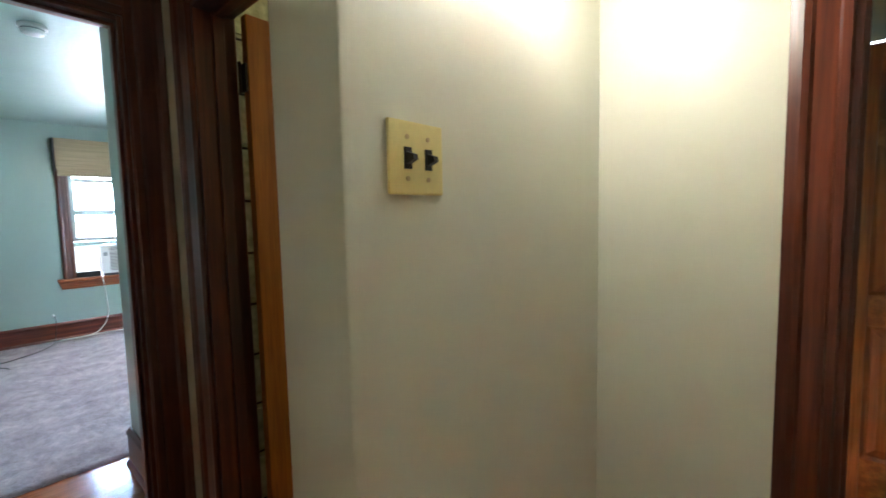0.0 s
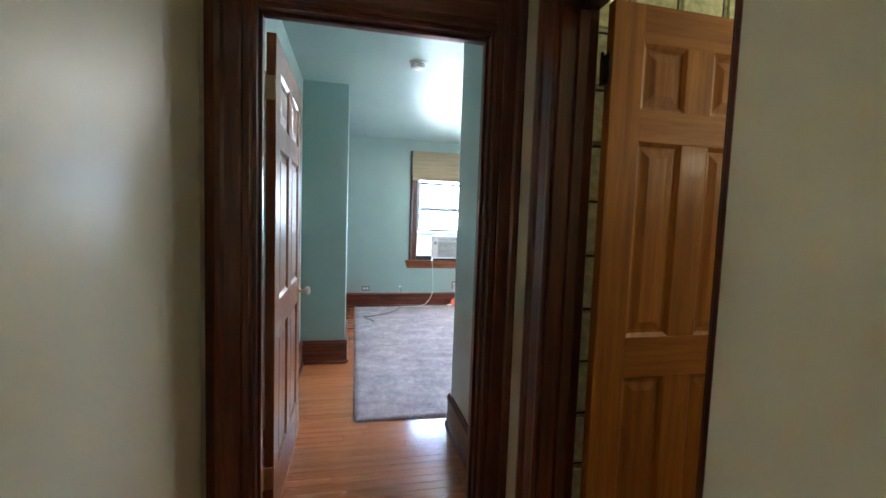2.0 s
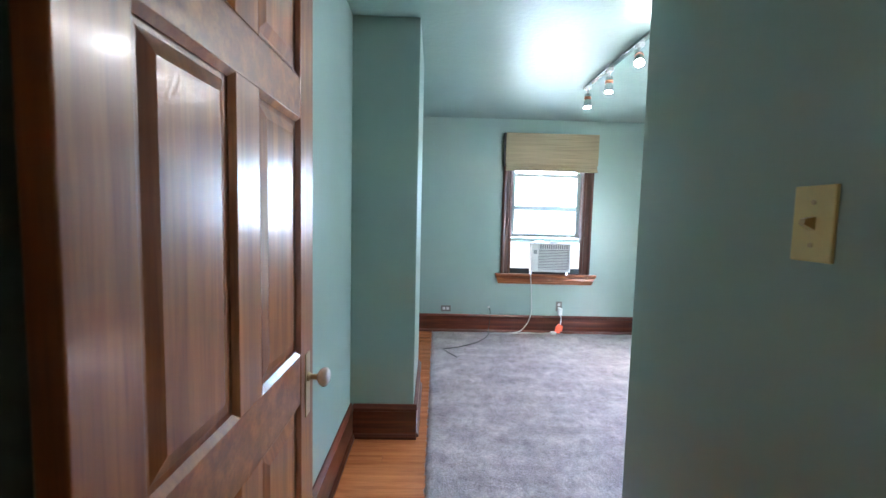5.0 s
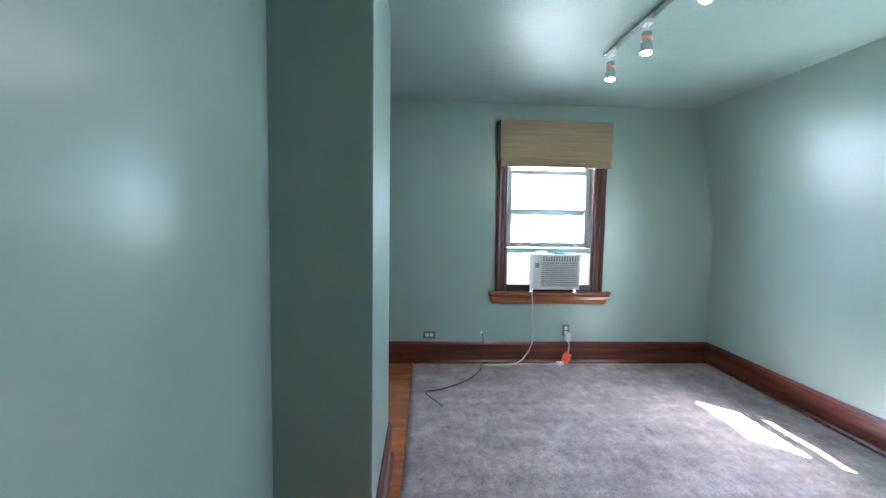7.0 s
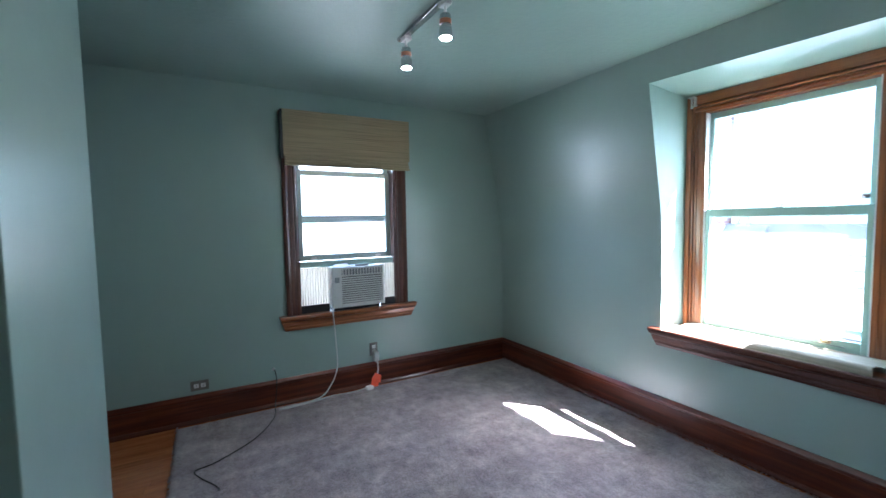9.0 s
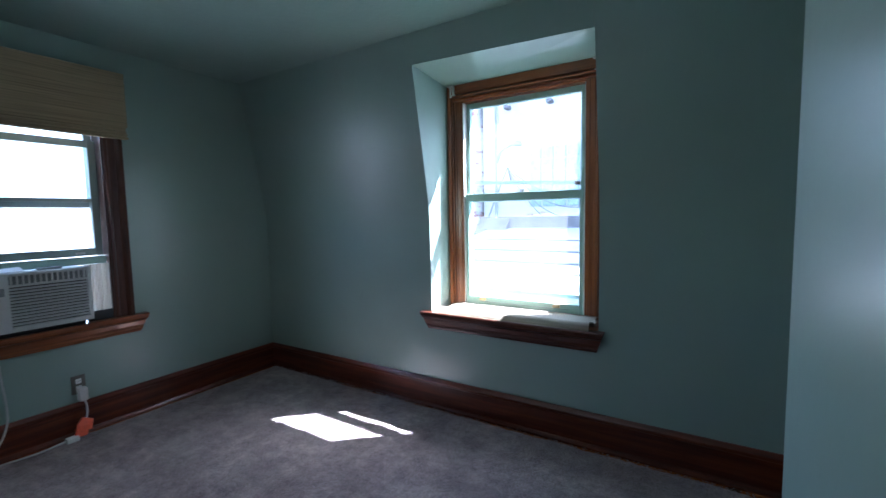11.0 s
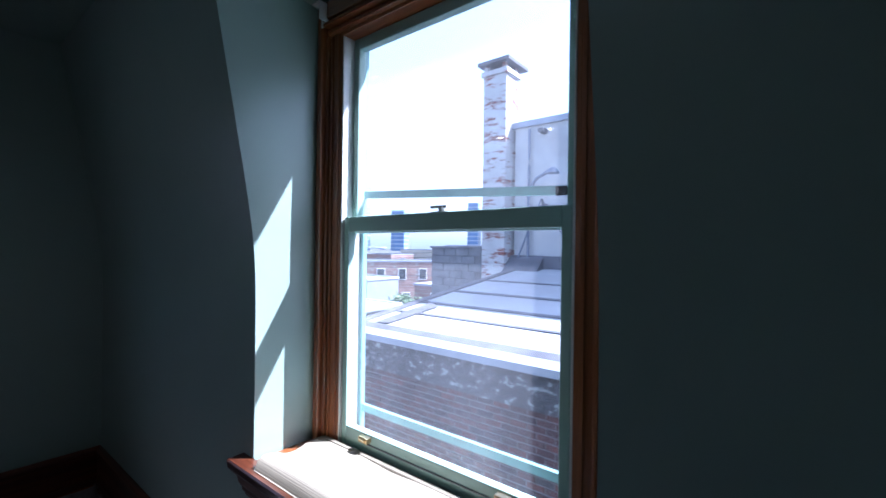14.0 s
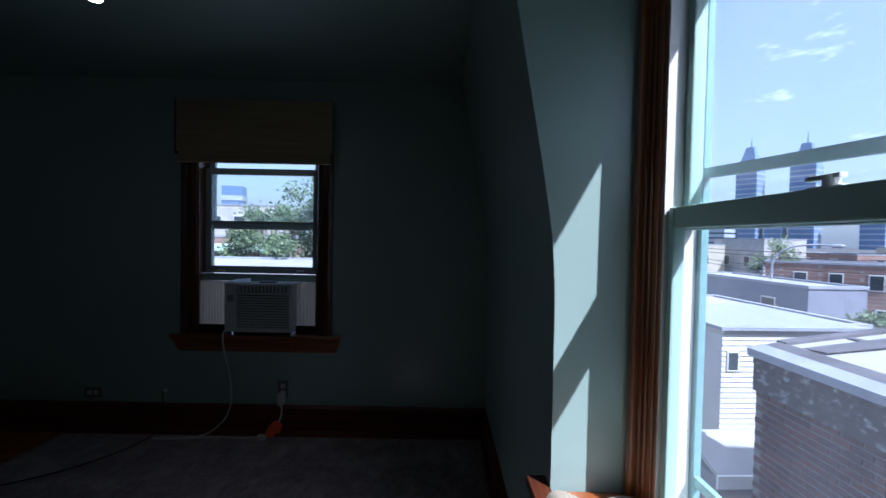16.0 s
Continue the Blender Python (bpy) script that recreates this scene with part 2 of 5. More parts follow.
def masonry(name, base, alt, mortar, bw, bh, rough=0.85, wear=None, wear_at=0.5, streak=(1, 1, 1)):
    """Brick pattern for walls too far off for single bricks."""
    m = bpy.data.materials.new(name)
    nt, b = nodes_of(m)
    g = nt.nodes.new("ShaderNodeNewGeometry").outputs["Position"]
    sep = nt.nodes.new("ShaderNodeSeparateXYZ")
    com = nt.nodes.new("ShaderNodeCombineXYZ")
    add = nt.nodes.new("ShaderNodeMath")
    link(nt, g, sep.inputs[0])
    link(nt, sep.outputs[0], add.inputs[0])
    link(nt, sep.outputs[1], add.inputs[1])
    link(nt, add.outputs[0], com.inputs[0])
    link(nt, sep.outputs[2], com.inputs[1])
    br = nt.nodes.new("ShaderNodeTexBrick")
    link(nt, com.outputs[0], br.inputs["Vector"])
    for k, c in (("Color1", base), ("Color2", alt), ("Mortar", mortar)):
        br.inputs[k].default_value = (*c, 1)
    br.inputs["Scale"].default_value = 1.0
    br.inputs["Brick Width"].default_value, br.inputs["Row Height"].default_value = bw, bh
    br.inputs["Mortar Size"].default_value = bh * 0.07
    col = br.outputs["Color"]
    if wear:
        col = blend(nt, col, wear, ramp(nt, tex_noise(nt, place(nt, streak), 2.2, 7, 0.7), [(wear_at - 0.04, (0,) * 3), (wear_at + 0.04, (1,) * 3)]))
    col = blend(nt, col, ramp(nt, tex_noise(nt, g, 1.1, 6), [(0.3, (0.7,) * 3), (0.7, (1.1,) * 3)]), 0.8, "MULTIPLY")
    link(nt, col, b.inputs["Base Color"])
    b.inputs["Roughness"].default_value = rough
    bump(nt, b, br.outputs["Fac"], 0.5, -0.01)
    return m


def brick_piece_material():
    m = bpy.data.materials.new("old_brick")
    nt, b = nodes_of(m)
    inf = nt.nodes.new("ShaderNodeObjectInfo").outputs["Random"]
    v = place(nt)
    col = ramp(nt, inf, [(0.0, (0.045, 0.026, 0.029)), (0.4, (0.070, 0.030, 0.030)), (0.75, (0.105, 0.034, 0.030)), (1.0, (0.055, 0.040, 0.043))])
    col = blend(nt, col, ramp(nt, tex_noise(nt, v, 9.0, 6), [(0.3, (0.6,) * 3), (0.7, (1.2,) * 3)]), 0.8, "MULTIPLY")
    link(nt, col, b.inputs["Base Color"])
    b.inputs["Roughness"].default_value = 0.9
    bump(nt, b, tex_noise(nt, v, 60.0, 4), 0.5, 0.004)
    return m


BRICK = brick_piece_material()
MORTAR = plain("weathered_mortar", (0.15, 0.138, 0.14), 0.95, vary=0.25, grain=9.0)
STUCCO = paint("weathered_white_stucco", (0.40, 0.385, 0.38), rough=0.9, vary=0.22, coarse=0.9, grain=16.0, dist=0.01, relief=0.6)


def flaking_material():
    m = bpy.data.materials.new("dark_parge_with_white_flakes")
    nt, b = nodes_of(m)
    v = place(nt, (1, 1, 1.7))
    f = tex_noise(nt, v, 7.0, 9, 0.72)
    col = ramp(nt, f, [(0.30, (0.035, 0.032, 0.036)), (0.55, (0.075, 0.07, 0.075)), (0.59, (0.22, 0.235, 0.24)), (0.75, (0.34, 0.335, 0.335))])
    link(nt, col, b.inputs["Base Color"])
    b.inputs["Roughness"].default_value = 0.9
    bump(nt, b, f, 0.9, 0.03)
    return m


PEELED = flaking_material()
SILVER_ROOF = paint("silver_roof_coating", (0.315, 0.315, 0.33), rough=0.7, vary=0.2, coarse=0.8, grain=8.0, dist=0.01)
TAR = paint("dark_roof_seam", (0.09, 0.086, 0.098), rough=0.8, vary=0.3, coarse=3.0)
COPING = paint("pale_metal_coping", (0.27, 0.285, 0.335), rough=0.5, vary=0.12, coarse=3.0)
CINDER = paint("grey_cinder_block", (0.17, 0.165, 0.172), rough=0.95, vary=0.25, coarse=4.0, grain=50.0, dist=0.008)
SIDING = paint("white_house_siding", (0.55, 0.54, 0.52), rough=0.6, vary=0.06)
CREAMB = paint("cream_render", (0.42, 0.385, 0.32), rough=0.8, vary=0.1)
BLUEGREY = paint("blue_grey_parapet", (0.17, 0.185, 0.24), rough=0.8, vary=0.12)
PINKBRICK = masonry("far_pinkish_brick", (0.27, 0.165, 0.14), (0.22, 0.13, 0.108), (0.3, 0.27, 0.25), 0.6, 0.25)
CHIM = masonry("chimney_brick_with_flaking_white_paint", (0.22, 0.07, 0.05), (0.16, 0.05, 0.038), (0.32, 0.29, 0.27), 0.22, 0.078,
               wear=(0.43, 0.415, 0.41), wear_at=0.45, streak=(0.7, 0.7, 2.6))
ASPHALT = paint("asphalt_and_yards", (0.075, 0.075, 0.08), rough=0.95, vary=0.4, coarse=0.12, grain=6.0)
BARK = paint("bark", (0.09, 0.065, 0.045), rough=0.95, vary=0.3, coarse=9.0)
DARKWIN = plain("dark_window_glass", (0.03, 0.04, 0.05), 0.12, vary=0.3)
# distance haze is mixed into both tower colours
TOWER = plain("hazy_blue_tower_glass", (0.12, 0.19, 0.33), 0.3, vary=0.1, grain=0.02, relief=0.0)
TOWER_PALE = plain("hazy_pale_tower", (0.33, 0.37, 0.44), 0.6, vary=0.1, grain=0.02, relief=0.0)


def leaf_material():
    m = bpy.data.materials.new("leaf_green")
    nt, b = nodes_of(m)
    r = nt.nodes.new("ShaderNodeNewGeometry").outputs["Random Per Island"]
    link(nt, ramp(nt, r, [(0.0, (0.035, 0.07, 0.03)), (0.6, (0.07, 0.12, 0.05)), (1.0, (0.12, 0.165, 0.075))]), b.inputs["Base Color"])
    b.inputs["Roughness"].default_value = 0.6
    b.inputs["Transmission Weight"].default_value = 0.0
    return m


LEAF = leaf_material()


def glass_block_material():
    m = bpy.data.materials.new("rippled_greenish_glass_block")
    nt, b = nodes_of(m)
    v = place(nt)
    n = tex_noise(nt, v, 34.0, 3)
    link(nt, ramp(nt, n, [(0.3, (0.45, 0.48, 0.28)), (0.7, (0.80, 0.80, 0.55))]), b.inputs["Base Color"])
    b.inputs["Roughness"].default_value = 0.08
    bump(nt, b, n, 0.8, 0.006)
    return m


GBLOCK = glass_block_material()

# ---------------------------------------------------------------- builders
ORG = {}


def cube(bm, x0, x1, y0, y1, z0, z1, bevel=0.0):
    made = bmesh.ops.create_cube(bm, size=1)["verts"]
    for v in made:
        v.co = Vector(((x0 + x1) / 2 + v.co.x * (x1 - x0), (y0 + y1) / 2 + v.co.y * (y1 - y0), (z0 + z1) / 2 + v.co.z * (z1 - z0)))
    if bevel:
        edges = list({e for v in made for e in v.link_edges})
        bmesh.ops.bevel(bm, geom=edges, offset=bevel, segments=2, affect="EDGES", profile=0.6)
    return bm


def box(*a, bevel=0.0):
    return cube(bmesh.new(), *a, bevel=bevel)


def prism(bm, pts, vec):
    """A closed prism: the outline pts moved along vec."""
    a = [bm.verts.new(p) for p in pts]
    b = [bm.verts.new(Vector(p) + Vector(vec)) for p in pts]
    n = len(pts)
    bm.faces.new(a)
    bm.faces.new(b[::-1])
    for i in range(n):
        bm.faces.new((a[i], b[i], b[(i + 1) % n], a[(i + 1) % n]))
    bmesh.ops.recalc_face_normals(bm, faces=bm.faces)
    return bm


def cyl(bm, p, q, r0, r1=None, seg=16):
    r1 = r0 if r1 is None else r1
    p, q = Vector(p), Vector(q)
    d = q - p
    made = bmesh.ops.create_cone(bm, cap_ends=True, segments=seg, radius1=r0, radius2=r1, depth=d.length)["verts"]
    m = Matrix.Translation((p + q) / 2) @ d.to_track_quat("Z", "Y").to_matrix().to_4x4()
    bmesh.ops.transform(bm, matrix=m, verts=made)
    return bm


def lathe(bm, at, axis, prof, seg=24):
    """Turned shape: prof holds (along, radius)."""
    q = Vector(axis).to_track_quat("Z", "Y").to_matrix()
    rings = []
    for h, r in prof:
        rings.append([bm.verts.new(Vector(at) + q @ Vector((r * math.cos(2 * math.pi * i / seg), r * math.sin(2 * math.pi * i / seg), h))) for i in range(seg)])
    for a, b in zip(rings, rings[1:]):
        for i in range(seg):
            bm.faces.new((a[i], a[(i + 1) % seg], b[(i + 1) % seg], b[i]))
    bm.faces.new(rings[0][::-1])
    bm.faces.new(rings[-1])
    bmesh.ops.recalc_face_normals(bm, faces=bm.faces)
    return bm


def tube(bm, pts, r, seg=8):
    """A bent round cable through pts, smoothed."""
    pts = [Vector(p) for p in pts]
    fine = []
    for i in range(len(pts) - 1):
        a, b, c, d = pts[max(i - 1, 0)], pts[i], pts[i + 1], pts[min(i + 2, len(pts) - 1)]
        for k in range(6):
            t = k / 6
            fine.append(0.5 * ((2 * b) + (c - a) * t + (2 * a - 5 * b + 4 * c - d) * t * t + (3 * b - a - 3 * c + d) * t ** 3))
    fine.append(pts[-1])
    rings = []
    for i, p in enumerate(fine):
        d = (fine[min(i + 1, len(fine) - 1)] - fine[max(i - 1, 0)]).normalized()
        q = d.to_track_quat("Z", "Y").to_matrix()
        rings.append([bm.verts.new(p + q @ Vector((r * math.cos(6.2832 * k / seg), r * math.sin(6.2832 * k / seg), 0))) for k in range(seg)])
    for a, b in zip(rings, rings[1:]):
        for k in range(seg):
            bm.faces.new((a[k], a[(k + 1) % seg], b[(k + 1) % seg], b[k]))
    bm.faces.new(rings[0][::-1])
    bm.faces.new(rings[-1])
    bmesh.ops.recalc_face_normals(bm, faces=bm.faces)
    return bm


def mesh_of(name, bm, material, smooth=False, shift=None):
    if shift is not None and shift.length > 0:
        bmesh.ops.translate(bm, verts=bm.verts, vec=-shift)
    me = bpy.data.meshes.new(name)
    bm.to_mesh(me)
    bm.free()
    me.materials.append(material)
    if smooth:
        for p in me.polygons:
            p.use_smooth = True
    return me


def thing(name, label, category, base=(0, 0, 0), turn=0.0, group="", kind=""):
    ob = new(name)
    ob.empty_display_size = 0.05
    ob.matrix_world = pose(*base, 0, 0, turn)
    ORG[ob] = Vector(base) if turn == 0 else Vector((0, 0, 0))
    return tagged(ob, label, category, group, kind)


def part(name, bm, material, parent, label="", smooth=False):
    ob = new(name, mesh_of(name, bm, material, smooth, ORG[parent]))
    ob.parent = parent
    ORG[ob] = ORG[parent]
    return tagged(ob, label)


def solid(name, bm, material, label="", category="", kind="structure", smooth=False):
    return tagged(new(name, mesh_of(name, bm, material, smooth)), label, category, "", kind)


# ---------------------------------------------------------------- the shell
CEIL = 2.46
WX, WXT, KINK = 2.69, 2.49, 1.36          # leaning window wall: foot, head, height of its bend


def wall_with_hole(x0, x1, y0, y1, z1, hx0, hx1, hz0, hz1, along="x"):
    bm = bmesh.new()
    if along == "x":
        for a in ((x0, hx0, y0, y1, 0, z1), (hx1, x1, y0, y1, 0, z1), (hx0, hx1, y0, y1, hz1, z1)):
            cube(bm, *a)
        if hz0 > 0:
            cube(bm, hx0, hx1, y0, y1, 0, hz0)
    else:
        for a in ((x0, x1, y0, hx0, 0, z1), (x0, x1, hx1, y1, 0, z1), (x0, x1, hx0, hx1, hz1, z1)):
            cube(bm, *a)
        if hz0 > 0:
            cube(bm, x0, x1, hx0, hx1, 0, hz0)
    return bm


def mansard(y0a, y0b, y1a, y1b, z0=0.0, z1=CEIL):
    """A stretch of the leaning wall. y..a at the room side, y..b at the outer side."""
    def inner(z):
        k, s = (WX - WXT) / (CEIL - KINK), 0.07          # the plaster bends round softly
        t = (z - KINK) / s
        return WX - k * s * (math.log1p(math.exp(t)) if t < 20 else t)
    zs = [z0] + [z for z in (1.12 + 0.04 * i for i in range(13)) if z0 < z < z1] + [z1]
    bm = bmesh.new()
    rows = []
    for z in zs:
        rows.append([bm.verts.new(c) for c in ((inner(z), y0a, z), (3.0, y0b, z), (3.0, y1b, z), (inner(z), y1a, z))])
    for a, b in zip(rows, rows[1:]):
        for i in range(4):
            bm.faces.new((a[i], a[(i + 1) % 4], b[(i + 1) % 4], b[i]))
    bm.faces.new(rows[0])
    bm.faces.new(rows[-1])
    bmesh.ops.recalc_face_normals(bm, faces=bm.faces)
    return bm


solid("wall_north", wall_with_hole(-1.10, 3.0, 6.33, 6.53, CEIL, 0.655, 1.512, 0.64, 2.17), TEAL)
solid("wall_west", box(-1.20, -1.10, 4.72, 6.53, 0, CEIL), TEAL)
solid("wall_pier", box(-1.10, -0.318, 3.93, 4.72, 0, CEIL, bevel=0.004), TEAL)
solid("wall_passage_west", box(-0.85, -0.70, 1.735, 3.93, 0, CEIL), TEAL)
solid("wall_passage_east", prism(bmesh.new(), [(0.368, 1.735, 0), (1.685, 1.735, 0), (1.685, 2.79, 0), (0.371, 2.652, 0)], (0, 0, CEIL)), TEAL)
solid("wall_alcove", box(1.685, 3.0, 2.32, 2.46, 0, CEIL), TEAL)
solid("wall_east_south", mansard(2.46, 2.46, 3.475, 3.48), TEAL, smooth=False)
solid("wall_east_north", mansard(4.58, 4.546, 6.33, 6.33), TEAL)
solid("wall_east_below_window", box(2.69, 3.0, 3.475, 4.58, 0, 0.655), TEAL)
head = bmesh.new()
rows = [[head.verts.new(c) for c in ((x, 3.475, z - (0.035 if 2.22 < z < 2.3 else 0)), (x, 4.58, z))] for x, z in ((2.523, 2.282), (3.0, 2.215), (3.0, CEIL), (2.49, CEIL))]
for a, b in zip(rows, rows[1:] + rows[:1]):
    head.faces.new((a[0], b[0], b[1], a[1]))
head.faces.new([r[0] for r in rows])
head.faces.new([r[1] for r in rows][::-1])
bmesh.ops.recalc_face_normals(head, faces=head.faces)
solid("wall_east_above_window", head, TEAL)
solid("ceiling", box(-1.20, 3.0, 1.72, 6.53, CEIL, CEIL + 0.12), TEAL_CEIL)

# hall shell
solid("wall_door", wall_with_hole(-0.90, 0.48, 1.66, 1.735, CEIL, -0.622, 0.250, 0, 2.045), CREAM)
solid("wall_hall_west", box(-0.90, -0.78, -2.0, 1.66, 0, CEIL), CREAM)
solid("wall_hall_east", wall_with_hole(0.36, 0.48, 0.517, 1.66, CEIL, 0.685, 1.365, 0, 2.03, along="y"), CREAM)
solid("wall_switch", box(0.178, 1.08, 0.333, 0.517, 0, CEIL, bevel=0.004), CREAM)
solid("wall_nook", wall_with_hole(1.08, 1.20, -2.0, 0.517, CEIL, -1.0, -0.190, 0, 2.03, along="y"), CREAM)
solid("wall_hall_south", box(-0.90, 1.20, -2.12, -2.0, 0, CEIL), CREAM)
solid("ceiling_hall", box(-0.90, 2.6, -2.12, 1.72, CEIL, CEIL + 0.12), CREAM_CEIL)
# bathroom and the other bedroom, seen past their doors
solid("wall_bath_east", box(1.95, 2.05, 0.517, 1.70, 0, CEIL), CREAM)
solid("wall_bath_south", box(1.20, 1.95, 0.42, 0.517, 0, CEIL), CREAM)
solid("wall_bedroom_east", wall_with_hole(2.42, 2.54, -2.12, 0.42, CEIL, -0.98, -0.20, 0, 2.03, along="y"), TEAL)
solid("wall_bedroom_north", box(1.20, 2.42, 0.30, 0.42, 0, CEIL), TEAL)
solid("wall_bedroom_south", box(1.20, 2.54, -2.24, -2.12, 0, CEIL), TEAL)


# skirting
SKIRT = ((0, 0), (0.034, 0), (0.034, 0.012), (0.026, 0.026), (0.019, 0.030), (0.019, 0.165), (0.024, 0.171), (0.024, 0.186), (0.016, 0.195), (0.008, 0.207), (0, 0.207))


def skirting(p, q, n, axis):
    p, q, n = Vector((*p, 0)), Vector((*q, 0)), Vector((*n, 0))
    pts = [p + n * d + Vector((0, 0, h)) for d, h in SKIRT]
    return solid("baseboard", prism(bmesh.new(), pts, q - p), MAHOG[axis])


skirting((-1.10, 6.33), (2.69, 6.33), (0, -1), "x")
skirting((2.69, 2.46), (2.69, 6.31), (-1, 0), "y")
skirting((1.705, 2.46), (2.67, 2.46), (0, 1), "x")
skirting((1.685, 2.46), (1.685, 2.79), (1, 0), "y")
skirting((0.371, 2.652), (1.705, 2.792), (-0.104, 0.9946), "x")
skirting((0.368, 1.74), (0.371, 2.668), (-1, 0), "y")
skirting((-0.70, 1.74), (-0.70, 3.93), (1, 0), "y")
skirting((-0.68, 3.93), (-0.298, 3.93), (0, -1), "x")
skirting((-0.318, 3.93), (-0.318, 4.72), (1, 0), "y")
skirting((-1.10, 4.74), (-1.10, 6.31), (1, 0), "y")
skirting((-0.78, -2.0), (-0.78, 1.63), (1, 0), "y")
skirting((0.178, 0.333), (1.08, 0.333), (0, -1), "x")
skirting((0.178, 0.333), (0.178, 0.517), (-1, 0), "y")
skirting((1.08, -0.09), (1.08, 0.313), (-1, 0), "y")

# casings
MOULD = ((0, 0), (0, 0.012), (0.006, 0.018), (0.022, 0.018), (0.027, 0.012), (0.034, 0.014), (0.07, 0.017), (0.078, 0.026), (0.092, 0.03), (0.104, 0.026), (0.118, 0.022), (0.118, 0))


def casing(parent, mat, start, along, across, out, width=0.118, name="casing"):
    """A moulded board from start along a vector, its inner edge first."""
    k = width / 0.118
    s, ac, o = Vector(start), Vector(across), Vector(out)
    pts = [s + ac * (u * k) + o * d for u, d in MOULD]
    return part(name, prism(bmesh.new(), pts, along), mat, parent)


def door_frame(axis, a0, a1, face, back, height, side, label, width=0.118, mats=MAHOG, both=True):
    """Jambs, stop and casings of a doorway. axis: the way the wall runs; side: sign of the side that is cased at face."""
    fr = thing("door_frame", label, "door frame", ((a0, face, 0) if axis == "x" else (face, a0, 0)), kind="structure")
    lo, hi = min(face, back), max(face, back)
    j = 0.022

    def at(a, d, z):
        return (a, d, z) if axis == "x" else (d, a, z)

    def bx(p0, p1, d0, d1, z0, z1):
        return box(p0, p1, d0, d1, z0, z1, bevel=0.002) if axis == "x" else box(d0, d1, p0, p1, z0, z1, bevel=0.002)
    part("jamb", bx(a0, a0 + j, lo - 0.003, hi + 0.003, 0, height), mats["z"], fr)
    part("jamb", bx(a1 - j, a1, lo - 0.003, hi + 0.003, 0, height), mats["z"], fr)
    part("jamb", bx(a0 + j, a1 - j, lo - 0.003, hi + 0.003, height - j, height), mats[axis], fr)
    mid = (lo + hi) / 2 - side * 0.01
    part("door_stop", bx(a0 + j, a0 + j + 0.012, mid - 0.018, mid + 0.018, 0, height - j), mats["z"], fr)
    part("door_stop", bx(a1 - j - 0.012, a1 - j, mid - 0.018, mid + 0.018, 0, height - j), mats["z"], fr)
    part("door_stop", bx(a0 + j + 0.012, a1 - j - 0.012, mid - 0.018, mid + 0.018, height - j - 0.012, height - j), mats[axis], fr)
    unit = at(1, 0, 0)
    for f, s in ((face, side), (back, -side))[:2 if both else 1]:
        out = at(0, s, 0)
        casing(fr, mats["z"], at(a0 + 0.008, f, 0), (0, 0, height + 0.118 * width / 0.118), tuple(-u for u in unit), out, width)
        casing(fr, mats["z"], at(a1 - 0.008, f, 0), (0, 0, height + 0.118 * width / 0.118), unit, out, width)
        casing(fr, mats[axis], at(a0 + 0.008, f + s * 0.001, height - 0.006), tuple(u * (a1 - a0 - 0.016) for u in unit), (0, 0, 1), out, width)
    return fr


door_frame("x", -0.622, 0.250, 1.66, 1.735, 2.045, -1, "dark red mahogany frame round an open bedroom doorway", 0.145, both=False)
door_frame("y", 0.685, 1.365, 0.36, 0.48, 2.03, -1, "dark red mahogany frame round the bathroom doorway", 0.13)
door_frame("y", -1.0, -0.190, 1.08, 1.20, 2.03, -1, "glossy red-brown mahogany frame round a bedroom doorway", 0.105)


